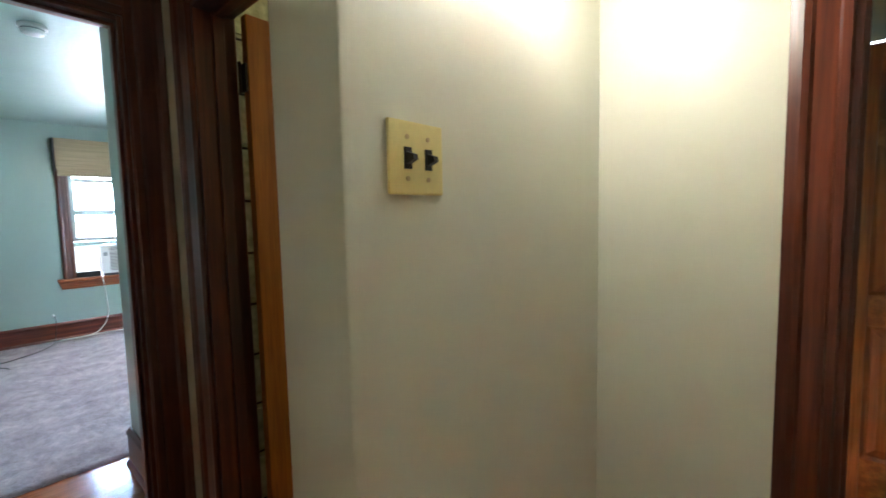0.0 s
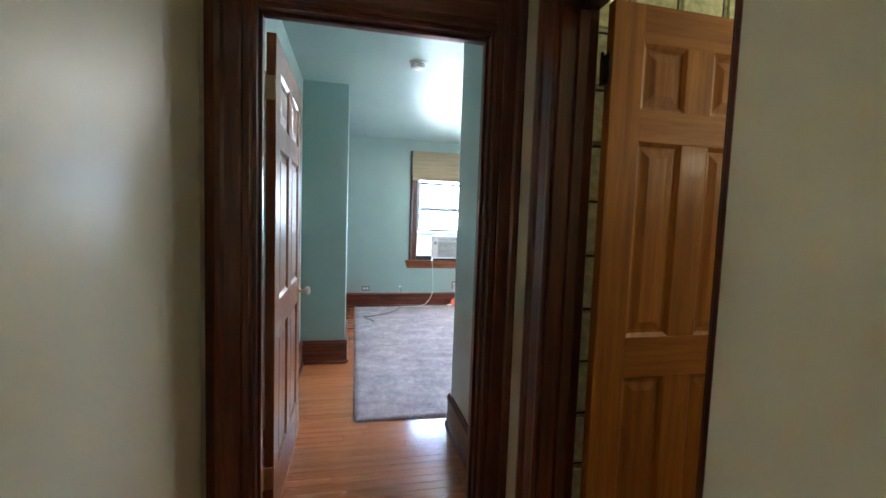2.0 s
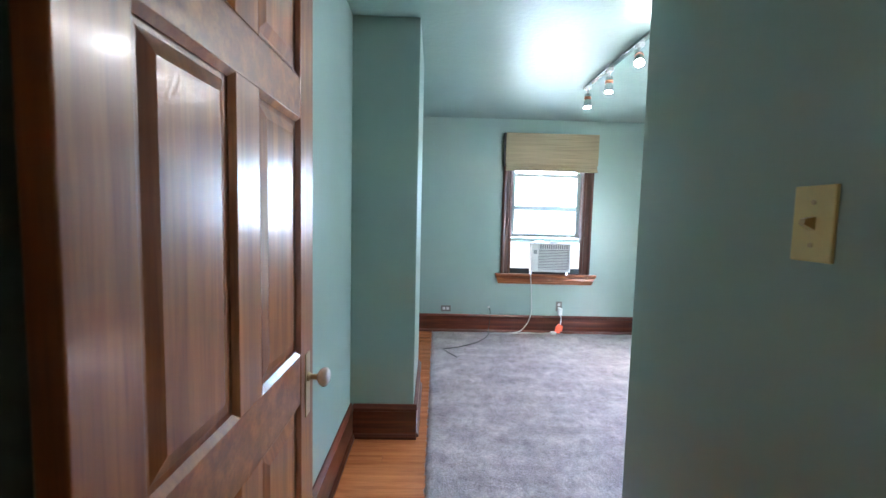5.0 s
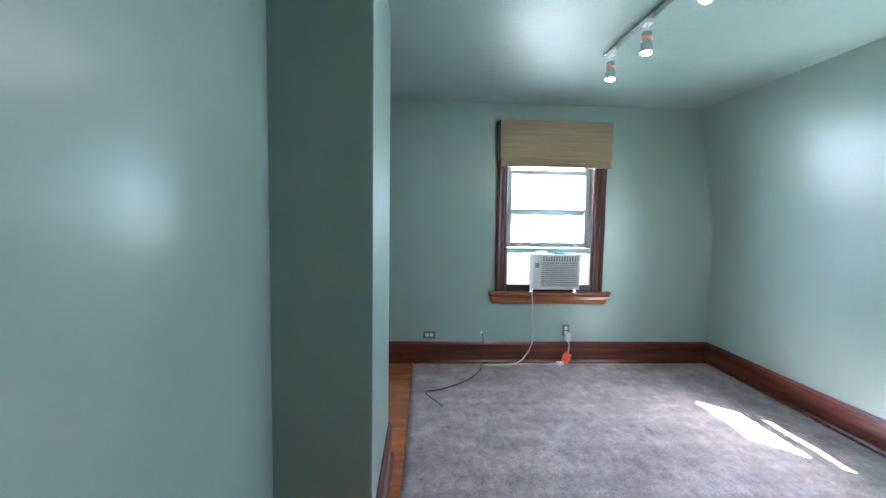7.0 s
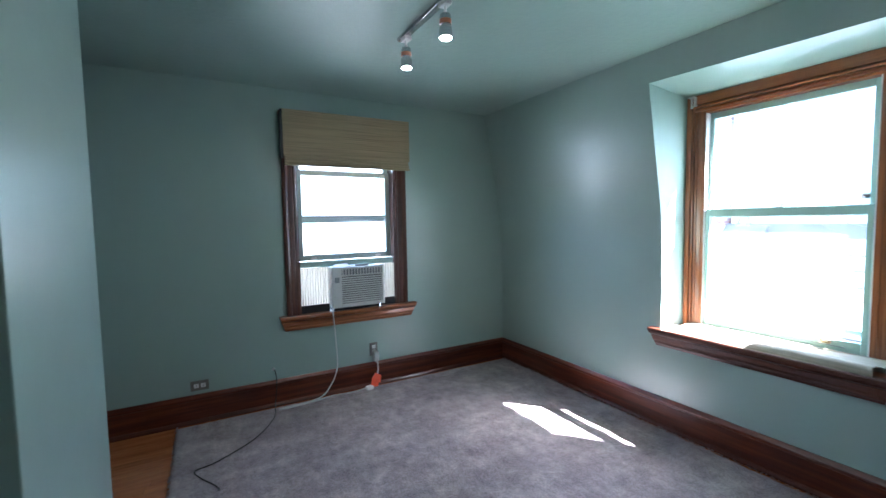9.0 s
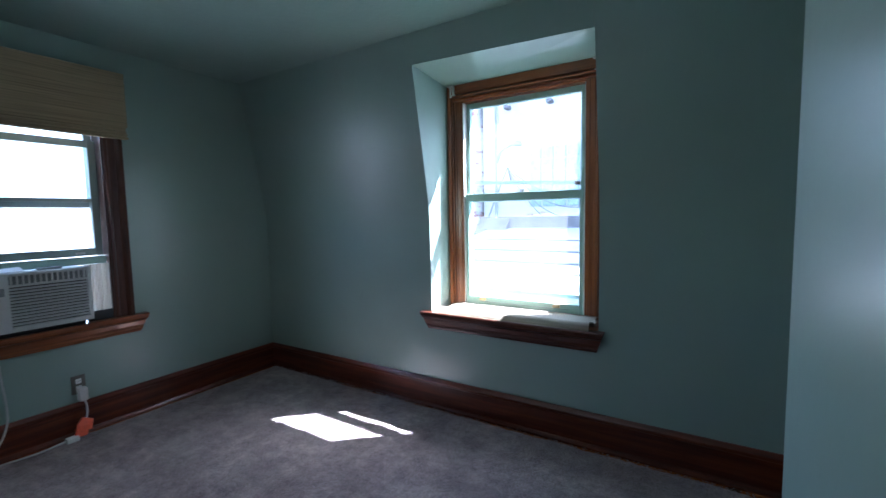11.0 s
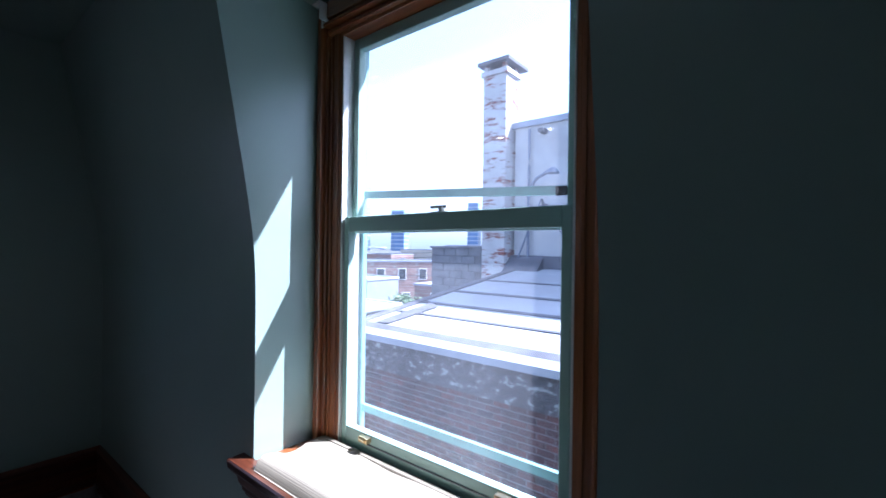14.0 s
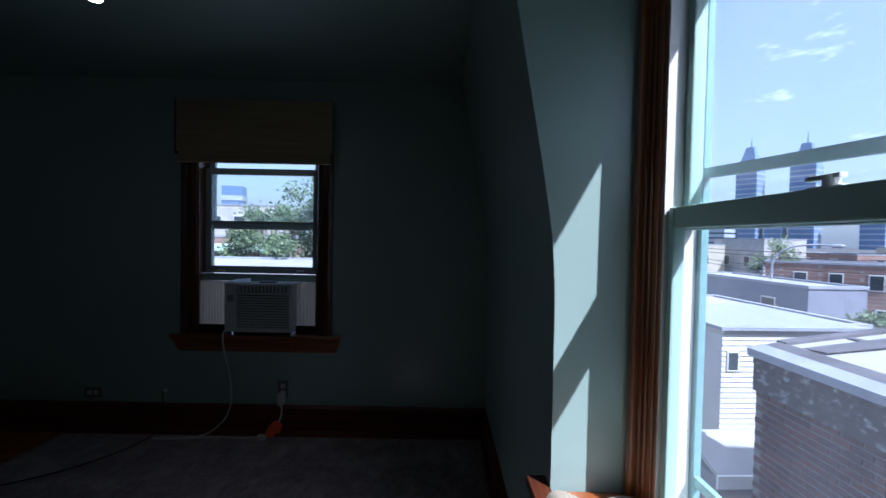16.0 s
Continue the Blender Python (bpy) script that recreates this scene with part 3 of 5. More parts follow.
# ---------------------------------------------------------------- doors
def panel_door(label, base, turn, wid, hei, mats, knob_mat, pins=(0.2, 1.0, 1.78), pin_mat=BRASS, plate=BRASS, kz=0.88, strap=0.004):
    """Six-panel door: hinge edge at the base's origin, width along +x, thickness along -y."""
    d = thing("panel_door", label, "door", base, turn)
    t, s = 0.036, 0.112
    zs = [0.008, 0.235, 0.825, 0.96, 1.585, 1.685, hei - 0.115, hei]      # rails: 0-1, 2-3, 4-5, 6-7
    m0, m1 = wid / 2 - 0.05, wid / 2 + 0.05
    part("stile", box(0.003, s, -t, 0, zs[0], hei, bevel=0.003), mats["z"], d)
    part("stile", box(wid - s, wid, -t, 0, zs[0], hei, bevel=0.003), mats["z"], d)
    for a, b in ((0, 1), (2, 3), (4, 5), (6, 7)):
        part("rail", box(s, wid - s, -t + 0.001, -0.001, zs[a], zs[b], bevel=0.002), mats["x"], d)
    for a, b in ((1, 2), (3, 4), (5, 6)):
        part("mullion", box(m0, m1, -t + 0.001, -0.001, zs[a], zs[b], bevel=0.002), mats["z"], d)
        for u0, u1 in ((s, m0), (m1, wid - s)):
            bm = box(u0, u1, -t * 0.5 - 0.005, -t * 0.5 + 0.005, zs[a], zs[b])
            for sg in (1, -1):                                              # raised field on both faces, and its moulding
                y0 = -t * 0.5 + sg * 0.005
                q = [(u0 + 0.022, zs[a] + 0.022), (u1 - 0.022, zs[a] + 0.022), (u1 - 0.022, zs[b] - 0.022), (u0 + 0.022, zs[b] - 0.022)]
                cx, cz = (u0 + u1) / 2, (zs[a] + zs[b]) / 2
                lo = [bm.verts.new((x, y0, z)) for x, z in q]
                hi = [bm.verts.new((x - math.copysign(0.026, x - cx), y0 + sg * 0.008, z - math.copysign(0.026, z - cz))) for x, z in q]
                for i in range(4):
                    bm.faces.new((lo[i], lo[(i + 1) % 4], hi[(i + 1) % 4], hi[i]))
                bm.faces.new(hi)
                y1 = -t * 0.5 + sg * (t * 0.5 - 0.001)
                for e in ((u0, u0 + 0.014, zs[a], zs[b]), (u1 - 0.014, u1, zs[a], zs[b]), (u0, u1, zs[a], zs[a] + 0.014), (u0, u1, zs[b] - 0.014, zs[b])):
                    vert = e[1] - e[0] < 0.02
                    inner = 1 if (e[0] == u0 if vert else e[2] == zs[a]) else -1
                    if vert:
                        x_out = u0 if inner == 1 else u1
                        pts = [(x_out, y0, zs[a]), (x_out, y1, zs[a]), (x_out + inner * 0.013, y0 + sg * 0.003, zs[a])]
                        prism(bm, pts, (0, 0, zs[b] - zs[a]))
                    else:
                        z_out = zs[a] if inner == 1 else zs[b]
                        pts = [(u0, y0, z_out), (u0, y1, z_out), (u0, y0 + sg * 0.003, z_out + inner * 0.013)]
                        prism(bm, pts, (u1 - u0, 0, 0))
            bmesh.ops.recalc_face_normals(bm, faces=bm.faces)
            part("panel", bm, mats["z"], d)
    for z in pins:
        bm = cyl(bmesh.new(), (-0.006, 0.004, z - 0.045), (-0.006, 0.004, z + 0.045), 0.006, seg=12)
        cube(bm, -0.004, 0.0025, -t + 0.004, 0.002, z - 0.045, z + 0.045)
        cube(bm, -strap, -0.003, 0.003, 0.006, z - 0.045, z + 0.045)
        lathe(bm, (-0.006, 0.004, z + 0.045), (0, 0, 1), ((0, 0.004), (0.006, 0.007), (0.012, 0.003)), 10)
        part("hinge", bm, pin_mat, d, "worn metal butt hinge")
    x = wid - 0.058
    for sg, y in ((1, 0.0), (-1, -t)):
        bm = box(x - 0.02, x + 0.02, min(y, y + sg * 0.003), max(y, y + sg * 0.003), kz - 0.11, kz + 0.07, bevel=0.001)
        lathe(bm, (x, y, kz), (0, sg, 0), ((0.0, 0.014), (0.006, 0.013), (0.012, 0.008), (0.03, 0.008)), 14)
        pl = part("lock_plate", bm, plate, d, "brass lock plate")
        kb = lathe(bmesh.new(), (x, y, kz), (0, sg, 0), ((0.03, 0.010), (0.036, 0.020), (0.046, 0.027), (0.056, 0.026), (0.064, 0.017), (0.067, 0.005)), 20)
        part("knob", kb, knob_mat, pl, "white porcelain knob", smooth=True)
    part("latch_plate", box(wid - 0.001, wid + 0.002, -t + 0.006, -0.006, kz - 0.1, kz + 0.06), plate, d)
    return d


panel_door("brown varnished six-panel door standing open against the passage wall", (-0.604, 1.838, 0.006), 90.0, 0.835, 2.005, DOORWOOD, PORCELAIN, (0.24, 1.80), strap=0.085)
panel_door("amber pine six-panel door swung open into the bathroom", (0.484, 1.298, 0.006), 1.0, 0.645, 2.0, PINE, PORCELAIN, (0.24, 1.80), IRON, kz=0.80)
panel_door("dark brown six-panel door closed in the far bedroom wall", (2.40, -0.215, 0.006), -90.0, 0.75, 2.0, DOORWOOD, PORCELAIN)

# ---------------------------------------------------------------- windows
w1 = thing("window_1", "sage-painted sash window in a russet wood casing", "window", (1.083, 6.33, 0.64), kind="structure")
X0, X1 = 0.655, 1.512
YF = 6.33
# north casing and side jambs use the shadowed tone, sill and head jamb the lit
casing(w1, SHADOWTRIM["z"], (X0 + 0.012, YF, 0.70), (0, 0, 1.47), (-1, 0, 0), (0, -1, 0), 0.105)
casing(w1, SHADOWTRIM["z"], (X1 - 0.012, YF, 0.70), (0, 0, 1.47), (1, 0, 0), (0, -1, 0), 0.105)
casing(w1, SHADOWTRIM["x"], (X0 + 0.012, YF - 0.001, 2.15), (X1 - X0 - 0.024, 0, 0), (0, 0, 1), (0, -1, 0), 0.105)
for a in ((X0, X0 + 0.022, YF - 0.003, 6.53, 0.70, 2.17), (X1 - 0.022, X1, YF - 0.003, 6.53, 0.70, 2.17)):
    part("jamb", box(*a, bevel=0.002), SHADOWTRIM["z"], w1)
part("jamb", box(X0 + 0.022, X1 - 0.022, YF, 6.53, 2.15, 2.17), OAKTRIM["x"], w1)
APRON = ((0.0, 0.0), (0.012, 0.0), (0.016, 0.012), (0.022, 0.02), (0.022, 0.03), (0.03, 0.045), (0.034, 0.075), (0.05, 0.085), (0.054, 0.092), (0.058, 0.098), (0.058, 0.116), (0.054, 0.122), (0, 0.122))


def sill_board(parent, mat, start, along, out, z0):
    """Moulded stool and apron in one profile, its ends cut back towards the foot."""
    s, o, al = Vector(start), Vector(out), Vector(along)
    u = al.normalized()
    bm = bmesh.new()
    a = [bm.verts.new(s + o * d + Vector((0, 0, z0 + h)) + u * (0.042 * (1 - h / 0.122))) for d, h in APRON]
    b = [bm.verts.new(s + al + o * d + Vector((0, 0, z0 + h)) - u * (0.042 * (1 - h / 0.122))) for d, h in APRON]
    bm.faces.new(a)
    bm.faces.new(b[::-1])
    n = len(a)
    for i in range(n):
        bm.faces.new((a[i], b[i], b[(i + 1) % n], a[(i + 1) % n]))
    bmesh.ops.recalc_face_normals(bm, faces=bm.faces)
    return part("window_sill", bm, mat, parent, "moulded russet wood sill")


sill_board(w1, OAKTRIM["x"], (0.502, YF, 0), (1.178, 0, 0), (0, -1, 0), 0.578)
part("sill_bed", box(X0 + 0.022, X1 - 0.022, YF, 6.53, 0.64, 0.697), OAKTRIM["x"], w1)


def sash(parent, axis, a0, a1, d0, d1, z0, z1, stile, rail_lo, rail_hi, mids=(), name="sash", mat=None):
    """A glazed sash; mids: heights of cross bars (centre, half height)."""
    def bx(p0, p1, q0, q1, r0, r1, bv=0.003):
        return box(p0, p1, q0, q1, r0, r1, bevel=bv) if axis == "x" else box(q0, q1, p0, p1, r0, r1, bevel=bv)
    bm = bmesh.new()
    for p in ((a0, a0 + stile, d0, d1, z0, z1), (a1 - stile, a1, d0, d1, z0, z1), (a0 + stile, a1 - stile, d0 + 0.001, d1 - 0.001, z0, z0 + rail_lo),
              (a0 + stile, a1 - stile, d0 + 0.001, d1 - 0.001, z1 - rail_hi, z1)):
        cube(bm, *(p if axis == "x" else (p[2], p[3], p[0], p[1], p[4], p[5])), bevel=0.004)
    mat = mat or SAGE
    sa = part(name, bm, mat, parent, "sage-green painted sash")
    for z, h in mids:
        part("glazing_bar", bx(a0 + stile, a1 - stile, d0 + 0.004, d1 - 0.004, z - h, z + h), mat, sa)
    cuts = [z0 + rail_lo] + [v for z, h in mids for v in (z - h, z + h)] + [z1 - rail_hi]
    mid = (d0 + d1) / 2
    for i in range(0, len(cuts), 2):
        pn = part("pane", bx(a0 + stile - 0.004, a1 - stile + 0.004, mid - 0.002, mid + 0.002, cuts[i] - 0.003, cuts[i + 1] + 0.003, 0.0), PANE, sa)
        pn.visible_shadow = False
    return sa


s1 = sash(w1, "x", 0.682, 1.485, 6.40, 6.438, 1.118, 1.862, 0.042, 0.05, 0.045, ((1.478, 0.012),), mat=PALE_SASH)
sash(w1, "x", 0.682, 1.485, 6.442, 6.475, 1.43, 2.148, 0.042, 0.05, 0.045, (), "upper_sash", PALE_SASH)
for x in (0.80, 1.36):
    part("sash_lift", box(x - 0.025, x + 0.025, 6.385, 6.402, 1.132, 1.146, bevel=0.003), PORCELAIN, s1)

w2 = thing("window_2", "sage-painted double-hung sash window in a deep dormer reveal", "window", (2.75, 4.01, 0.66), kind="structure")
CF = 2.915                                            # face of the flat dormer casing
for y0, y1, ya, yb in ((4.440, 4.55, 4.522, 4.55), (3.475, 3.606, 3.475, 3.510)):
    part("casing", box(CF, 3.0, y0, y1, 0.66, 2.225, bevel=0.003), OAKTRIM["z"], w2)
    s = 1 if y0 > 4 else -1
    ye = y0 if s > 0 else y1
    for u, d, h in ((0.012, 0.014, 0.004), (0.046, 0.012, 0.006), (0.064, 0.014, 0.012)):
        part("casing_bead", box(CF - h, CF, *sorted((ye + s * u, ye + s * (u + d))), 0.68, 2.12, bevel=0.0028), OAKTRIM["z"], w2)
    part("back_band", box(2.888, CF, ya, yb, 0.68, 2.225, bevel=0.006), OAKTRIM["z"], w2)
part("head_casing", box(CF - 0.002, 3.0, 3.606, 4.440, 2.110, 2.225, bevel=0.003), OAKTRIM["y"], w2)
part("casing_bead", box(CF - 0.02, CF - 0.002, 3.53, 4.50, 2.122, 2.136, bevel=0.003), OAKTRIM["y"], w2)
part("casing_bead", box(CF - 0.04, CF - 0.002, 3.53, 4.50, 2.142, 2.154, bevel=0.003), OAKTRIM["y"], w2)
part("back_band", box(2.876, CF - 0.002, 3.523, 4.507, 2.162, 2.225, bevel=0.006), OAKTRIM["y"], w2)
for y0, y1 in ((4.434, 4.4395), (3.607, 3.612)):
    part("sash_track", box(CF + 0.002, 2.998, y0, y1, 0.70, 2.108), WHITE, w2, "pale sash track")
part("eave_board", box(3.0, 3.10, 3.40, 4.66, 2.18, 2.22, bevel=0.004), SAGE, w2, "painted board over the outer window head")
# apron in the shadowed tone of the trim
sill_board(w2, SHADOWTRIM["y"], (2.69, 3.44, 0), (0, 1.205, 0), (-1, 0, 0), 0.56)
part("sill_bed", box(2.69, 3.0, 3.482, 4.562, 0.656, 0.683), OAKTRIM["y"], w2)
lo = sash(w2, "y", 3.618, 4.431, 2.925, 2.955, 0.685, 1.480, 0.024, 0.078, 0.052, (), "lower_sash")
sash(w2, "y", 3.618, 4.431, 2.960, 2.992, 1.425, 2.108, 0.026, 0.048, 0.040, (), "upper_sash")
lk = bmesh.new()
cube(lk, 2.929, 2.953, 3.98, 4.04, 1.475, 1.482, bevel=0.002)
cyl(lk, (2.941, 4.01, 1.48), (2.941, 4.01, 1.498), 0.011)
cube(lk, 2.935, 2.947, 3.99, 4.05, 1.492, 1.50, bevel=0.002)
part("sash_lock", lk, OFFWHITE, lo, "small pale metal sash lock")
for y in (4.30, 3.78):
    bm = box(2.905, 2.926, y - 0.022, y + 0.022, 0.738, 0.758, bevel=0.004)
    cube(bm, 2.899, 2.909, y - 0.014, y + 0.014, 0.744, 0.752, bevel=0.002)
    part("sash_lift", bm, BRASS, lo, "small brass sash lift")
part("glazing_groove", box(2.9215, 2.9265, 3.70, 4.32, 0.728, 0.731), GREYP, lo)
for zs, zn in ((0.80, 0.80), (1.522, 1.566)):           # the upper bar sits a little crooked
    part("storm_bar", prism(bmesh.new(), [(3.004, 3.60, zs - 0.012), (3.018, 3.60, zs - 0.012), (3.018, 3.60, zs + 0.012), (3.004, 3.60, zs + 0.012)], (0, 0.845, zn - zs)), ALU, w2,
         "pale grey-green aluminium storm window bar")
part("storm_latch", box(2.998, 3.0035, 3.63, 3.69, 1.512, 1.536, bevel=0.002), IRON, w2, "dark storm window latch")
for y0, y1 in ((4.420, 4.445), (3.60, 3.625)):
    part("storm_frame", box(3.002, 3.020, y0, y1, 0.68, 2.18, bevel=0.002), ALU, w2)
part("outer_sill", box(3.0, 3.11, 3.50, 4.53, 0.62, 0.665, bevel=0.004), SAGE, w2)
for y in (4.500, 3.532):
    bm = box(2.845, 2.888, y - 0.022, y + 0.022, 2.212, 2.216)
    cube(bm, 2.884, 2.8875, y - 0.022, y + 0.022, 2.148, 2.212)
    cube(bm, 2.845, 2.8875, y - 0.022, y - 0.019, 2.152, 2.215)
    tagged(new("shade_bracket", mesh_of("shade_bracket", bm, WHITE)), "pale metal shade bracket on the window casing", "bracket")

# fallen shade on the dormer sill
cl = bmesh.new()
nx, ny = 16, 60
grid = []
for i in range(nx + 1):
    u = i / nx
    row = []
    for j in range(ny + 1):
        v = j / ny
        y = 3.515 + 0.985 * v + 0.012 * math.sin(9 * u)
        x = 2.912 - 0.262 * u
        z = 0.706 + 0.002 * math.sin(16 * v + 4 * u) + 0.003 * noise.noise((u * 3, v * 7, 0.3))
        roll = max(0.0, u - 0.62) / 0.38
        z += 0.016 * math.sin(math.pi * min(roll, 1.0)) * (1 - 0.3 * v)
        if roll > 0.8:
            z -= (roll - 0.8) * 0.14
        row.append(cl.verts.new((x, y, z)))
    grid.append(row)
for a, b in zip(grid, grid[1:]):
    for j in range(ny):
        cl.faces.new((a[j], b[j], b[j + 1], a[j + 1]))
low = bmesh.ops.duplicate(cl, geom=cl.verts[:] + cl.faces[:])
for v in [g for g in low["geom"] if isinstance(g, bmesh.types.BMVert)]:
    v.co.z = max(v.co.z - 0.02, 0.684)
bmesh.ops.recalc_face_normals(cl, faces=cl.faces)
fs = thing("fallen_blind", "cream ribbed cloth shade lying folded on the window sill", "window shade", (2.75, 4.0, 0.684))
part("cloth", cl, LINEN, fs, smooth=True)
part("hem_bar", cyl(bmesh.new(), (2.90, 3.53, 0.700), (2.90, 4.48, 0.700), 0.012, seg=10), LINEN, fs)

# woven shade over the north window
bl = thing("woven_shade", "tan woven grass shade drawn half up over the window", "window shade", (1.09, 6.24, 1.87))
part("valance", box(0.572, 1.616, 6.236, 6.262, 1.948, 2.292, bevel=0.003), BLIND, bl)
part("fold_back", box(0.58, 1.608, 6.246, 6.263, 1.88, 1.948), BLIND, bl)
for k in range(4):
    z = 1.872 + 0.019 * k
    part("fold", box(0.576 + 0.002 * k, 1.612 - 0.003 * k, 6.222 + 0.005 * k, 6.262, z, z + 0.0145, bevel=0.004), BLIND, bl)
part("headrail", box(0.585, 1.603, 6.264, 6.30, 2.24, 2.285), WHITE, bl)
# black colour stands for the shadow at the side of the woven shade
part("side_return", box(0.556, 0.571, 6.245, 6.329, 1.93, 2.29), BLACK, bl, "side of the woven shade, coloured black for its shadow")

# ---------------------------------------------------------------- air conditioner
ac = thing("air_conditioner", "white window air conditioner resting on the sill", "air conditioner", (1.13, 6.40, 0.70))
part("case", box(0.905, 1.352, 6.262, 6.72, 0.735, 1.062, bevel=0.008), OFFWHITE, ac)
fr = bmesh.new()
for a in ((0.903, 0.985, 6.236, 6.2615, 0.733, 1.064), (1.336, 1.354, 6.236, 6.2615, 0.733, 1.064), (0.985, 1.336, 6.236, 6.2615, 0.733, 0.762), (0.985, 1.336, 6.236, 6.2615, 1.046, 1.064), (0.985, 1.336, 6.24, 6.2615, 0.985, 0.998)):
    cube(fr, *a, bevel=0.003)
front = part("front_frame", fr, OFFWHITE, ac)
part("grille_back", box(0.985, 1.336, 6.256, 6.2612, 0.762, 0.985), BLACK, ac)
for k in range(12):
    z = 0.769 + 0.018 * k
    bm = prism(bmesh.new(), [(0.986, 6.240, z), (0.986, 6.242, z + 0.0075), (0.986, 6.256, z + 0.011), (0.986, 6.256, z + 0.006)], (0.349, 0, 0))
    part("grille_slat", bm, OFFWHITE, front)
part("air_outlet", box(0.985, 1.336, 6.256, 6.2612, 0.998, 1.046), GREYP, ac)
for k in range(14):
    x = 0.995 + 0.025 * k
    part("vane", box(x, x + 0.006, 6.243, 6.256, 0.999, 1.045), WHITE, front)
part("display", box(0.925, 0.965, 6.2335, 6.236, 0.94, 0.985, bevel=0.001), GREYP, front, "small dark control display")
for k in range(3):
    for q in range(2):
        part("button", box(0.925 + 0.022 * q, 0.941 + 0.022 * q, 6.2335, 6.236, 0.80 + 0.035 * k, 0.815 + 0.035 * k, bevel=0.001), OFFWHITE, front)
bm = bmesh.new()
cube(bm, 0.655 + 0.025, 1.485, 6.36, 6.398, 1.066, 1.116, bevel=0.003)
part("top_rail", bm, SAGE, ac)


def pleats(x0, x1, n):
    bm = bmesh.new()
    pts, back = [], []
    for i in range(2 * n + 1):
        x = x0 + (x1 - x0) * i / (2 * n)
        pts.append((x, 6.345 + (0.016 if i % 2 else 0.0), 0.74))
    back = [(x, y + 0.004, z) for x, y, z in pts[::-1]]
    return prism(bm, pts + back, (0, 0, 0.326))


part("accordion_panel", pleats(0.679, 0.906, 11), MILKY, ac, "pleated white plastic side panel")
part("accordion_panel", pleats(1.350, 1.489, 6), MILKY, ac, "pleated white plastic side panel")
part("foam_strip", box(0.6775, 0.9045, 6.332, 6.344, 0.698, 0.762), BLACK, ac, "black foam sealing strip")
part("foam_strip", box(1.3525, 1.4895, 6.332, 6.344, 0.698, 0.762), BLACK, ac, "black foam sealing strip")
part("support", box(0.93, 1.33, 6.30, 6.50, 0.698, 0.735), BLACK, ac)
bm = bmesh.new()
prism(bm, [(0.90, 6.27, 1.063), (1.07, 6.26, 1.063), (1.08, 6.34, 1.063), (0.96, 6.35, 1.063)], (0, 0, 0.004))
prism(bm, [(0.92, 6.27, 1.0675), (1.06, 6.262, 1.0675), (1.05, 6.31, 1.090), (0.95, 6.32, 1.084)], (0, 0, 0.002))
tagged(new("folded_papers", mesh_of("folded_papers", bm, OFFWHITE)), "folded pale paper leaflets lying on the air conditioner", "papers")
tagged(new("remote_control", mesh_of("remote_control", box(1.12, 1.23, 6.275, 6.315, 1.0625, 1.078, bevel=0.004), GREYP)), "slim grey remote control on the air conditioner", "remote")

# cords
cord = thing("power_cord", "white power cord with an orange tag lying along the baseboard", "cord", (0.9, 6.2, 0.02))
part("cable", tube(bmesh.new(), [(0.925, 6.25, 0.75), (0.90, 6.225, 0.72), (0.908, 6.225, 0.60), (0.925, 6.262, 0.45), (0.935, 6.275, 0.30), (0.925, 6.275, 0.20), (0.875, 6.265, 0.10), (0.76, 6.21, 0.032),
                                 (0.47, 6.18, 0.026), (0.53, 6.165, 0.026), (0.72, 6.18, 0.028), (0.88, 6.21, 0.028), (1.02, 6.19, 0.028), (1.13, 6.20, 0.032), (1.20, 6.20, 0.035)], 0.0052), OFFWHITE, cord, smooth=True)
part("inline_breaker", box(1.15, 1.21, 6.17, 6.215, 0.022, 0.05, bevel=0.006), WHITE, cord)
bm = prism(bmesh.new(), [(1.20, 6.21, 0.06), (1.285, 6.235, 0.045), (1.30, 6.25, 0.10), (1.25, 6.25, 0.13), (1.215, 6.23, 0.10)], (0.004, -0.012, 0.004))
prism(bm, [(1.19, 6.20, 0.035), (1.25, 6.195, 0.03), (1.27, 6.215, 0.075), (1.21, 6.22, 0.09)], (0.004, -0.006, 0.008))
part("warning_tag", bm, ORANGE, cord, "orange plastic tag")
part("cable_end", tube(bmesh.new(), [(1.21, 6.205, 0.04), (1.25, 6.225, 0.07), (1.28, 6.255, 0.14), (1.285, 6.268, 0.20), (1.272, 6.268, 0.232)], 0.0055), WHITE, cord, smooth=True)
part("plug", box(1.255, 1.297, 6.258, 6.315, 0.225, 0.305, bevel=0.006), WHITE, cord)
dk = thing("coax_cable", "thin dark coax cable trailing from the wall onto the rug", "cable", (0.44, 6.2, 0.02))
part("cable", tube(bmesh.new(), [(0.445, 6.325, 0.292), (0.452, 6.29, 0.285), (0.46, 6.285, 0.22), (0.455, 6.29, 0.12), (0.44, 6.26, 0.04), (0.40, 6.05, 0.026), (0.25, 5.80, 0.026), (0.02, 5.62, 0.026),
                                 (-0.09, 5.58, 0.026), (-0.06, 5.48, 0.026), (0.0, 5.38, 0.026), (0.02, 5.33, 0.026)], 0.0035), BLACK, dk, smooth=True)
part("connector", cyl(bmesh.new(), (0.02, 5.33, 0.026), (0.024, 5.31, 0.026), 0.005, seg=8), NICKEL, dk)
part("wall_stub", lathe(bmesh.new(), (0.445, 6.33, 0.292), (0, -1, 0), ((0, 0.012), (0.006, 0.011), (0.01, 0.006), (0.02, 0.005)), 12), WHITE, dk, "white cable entry")


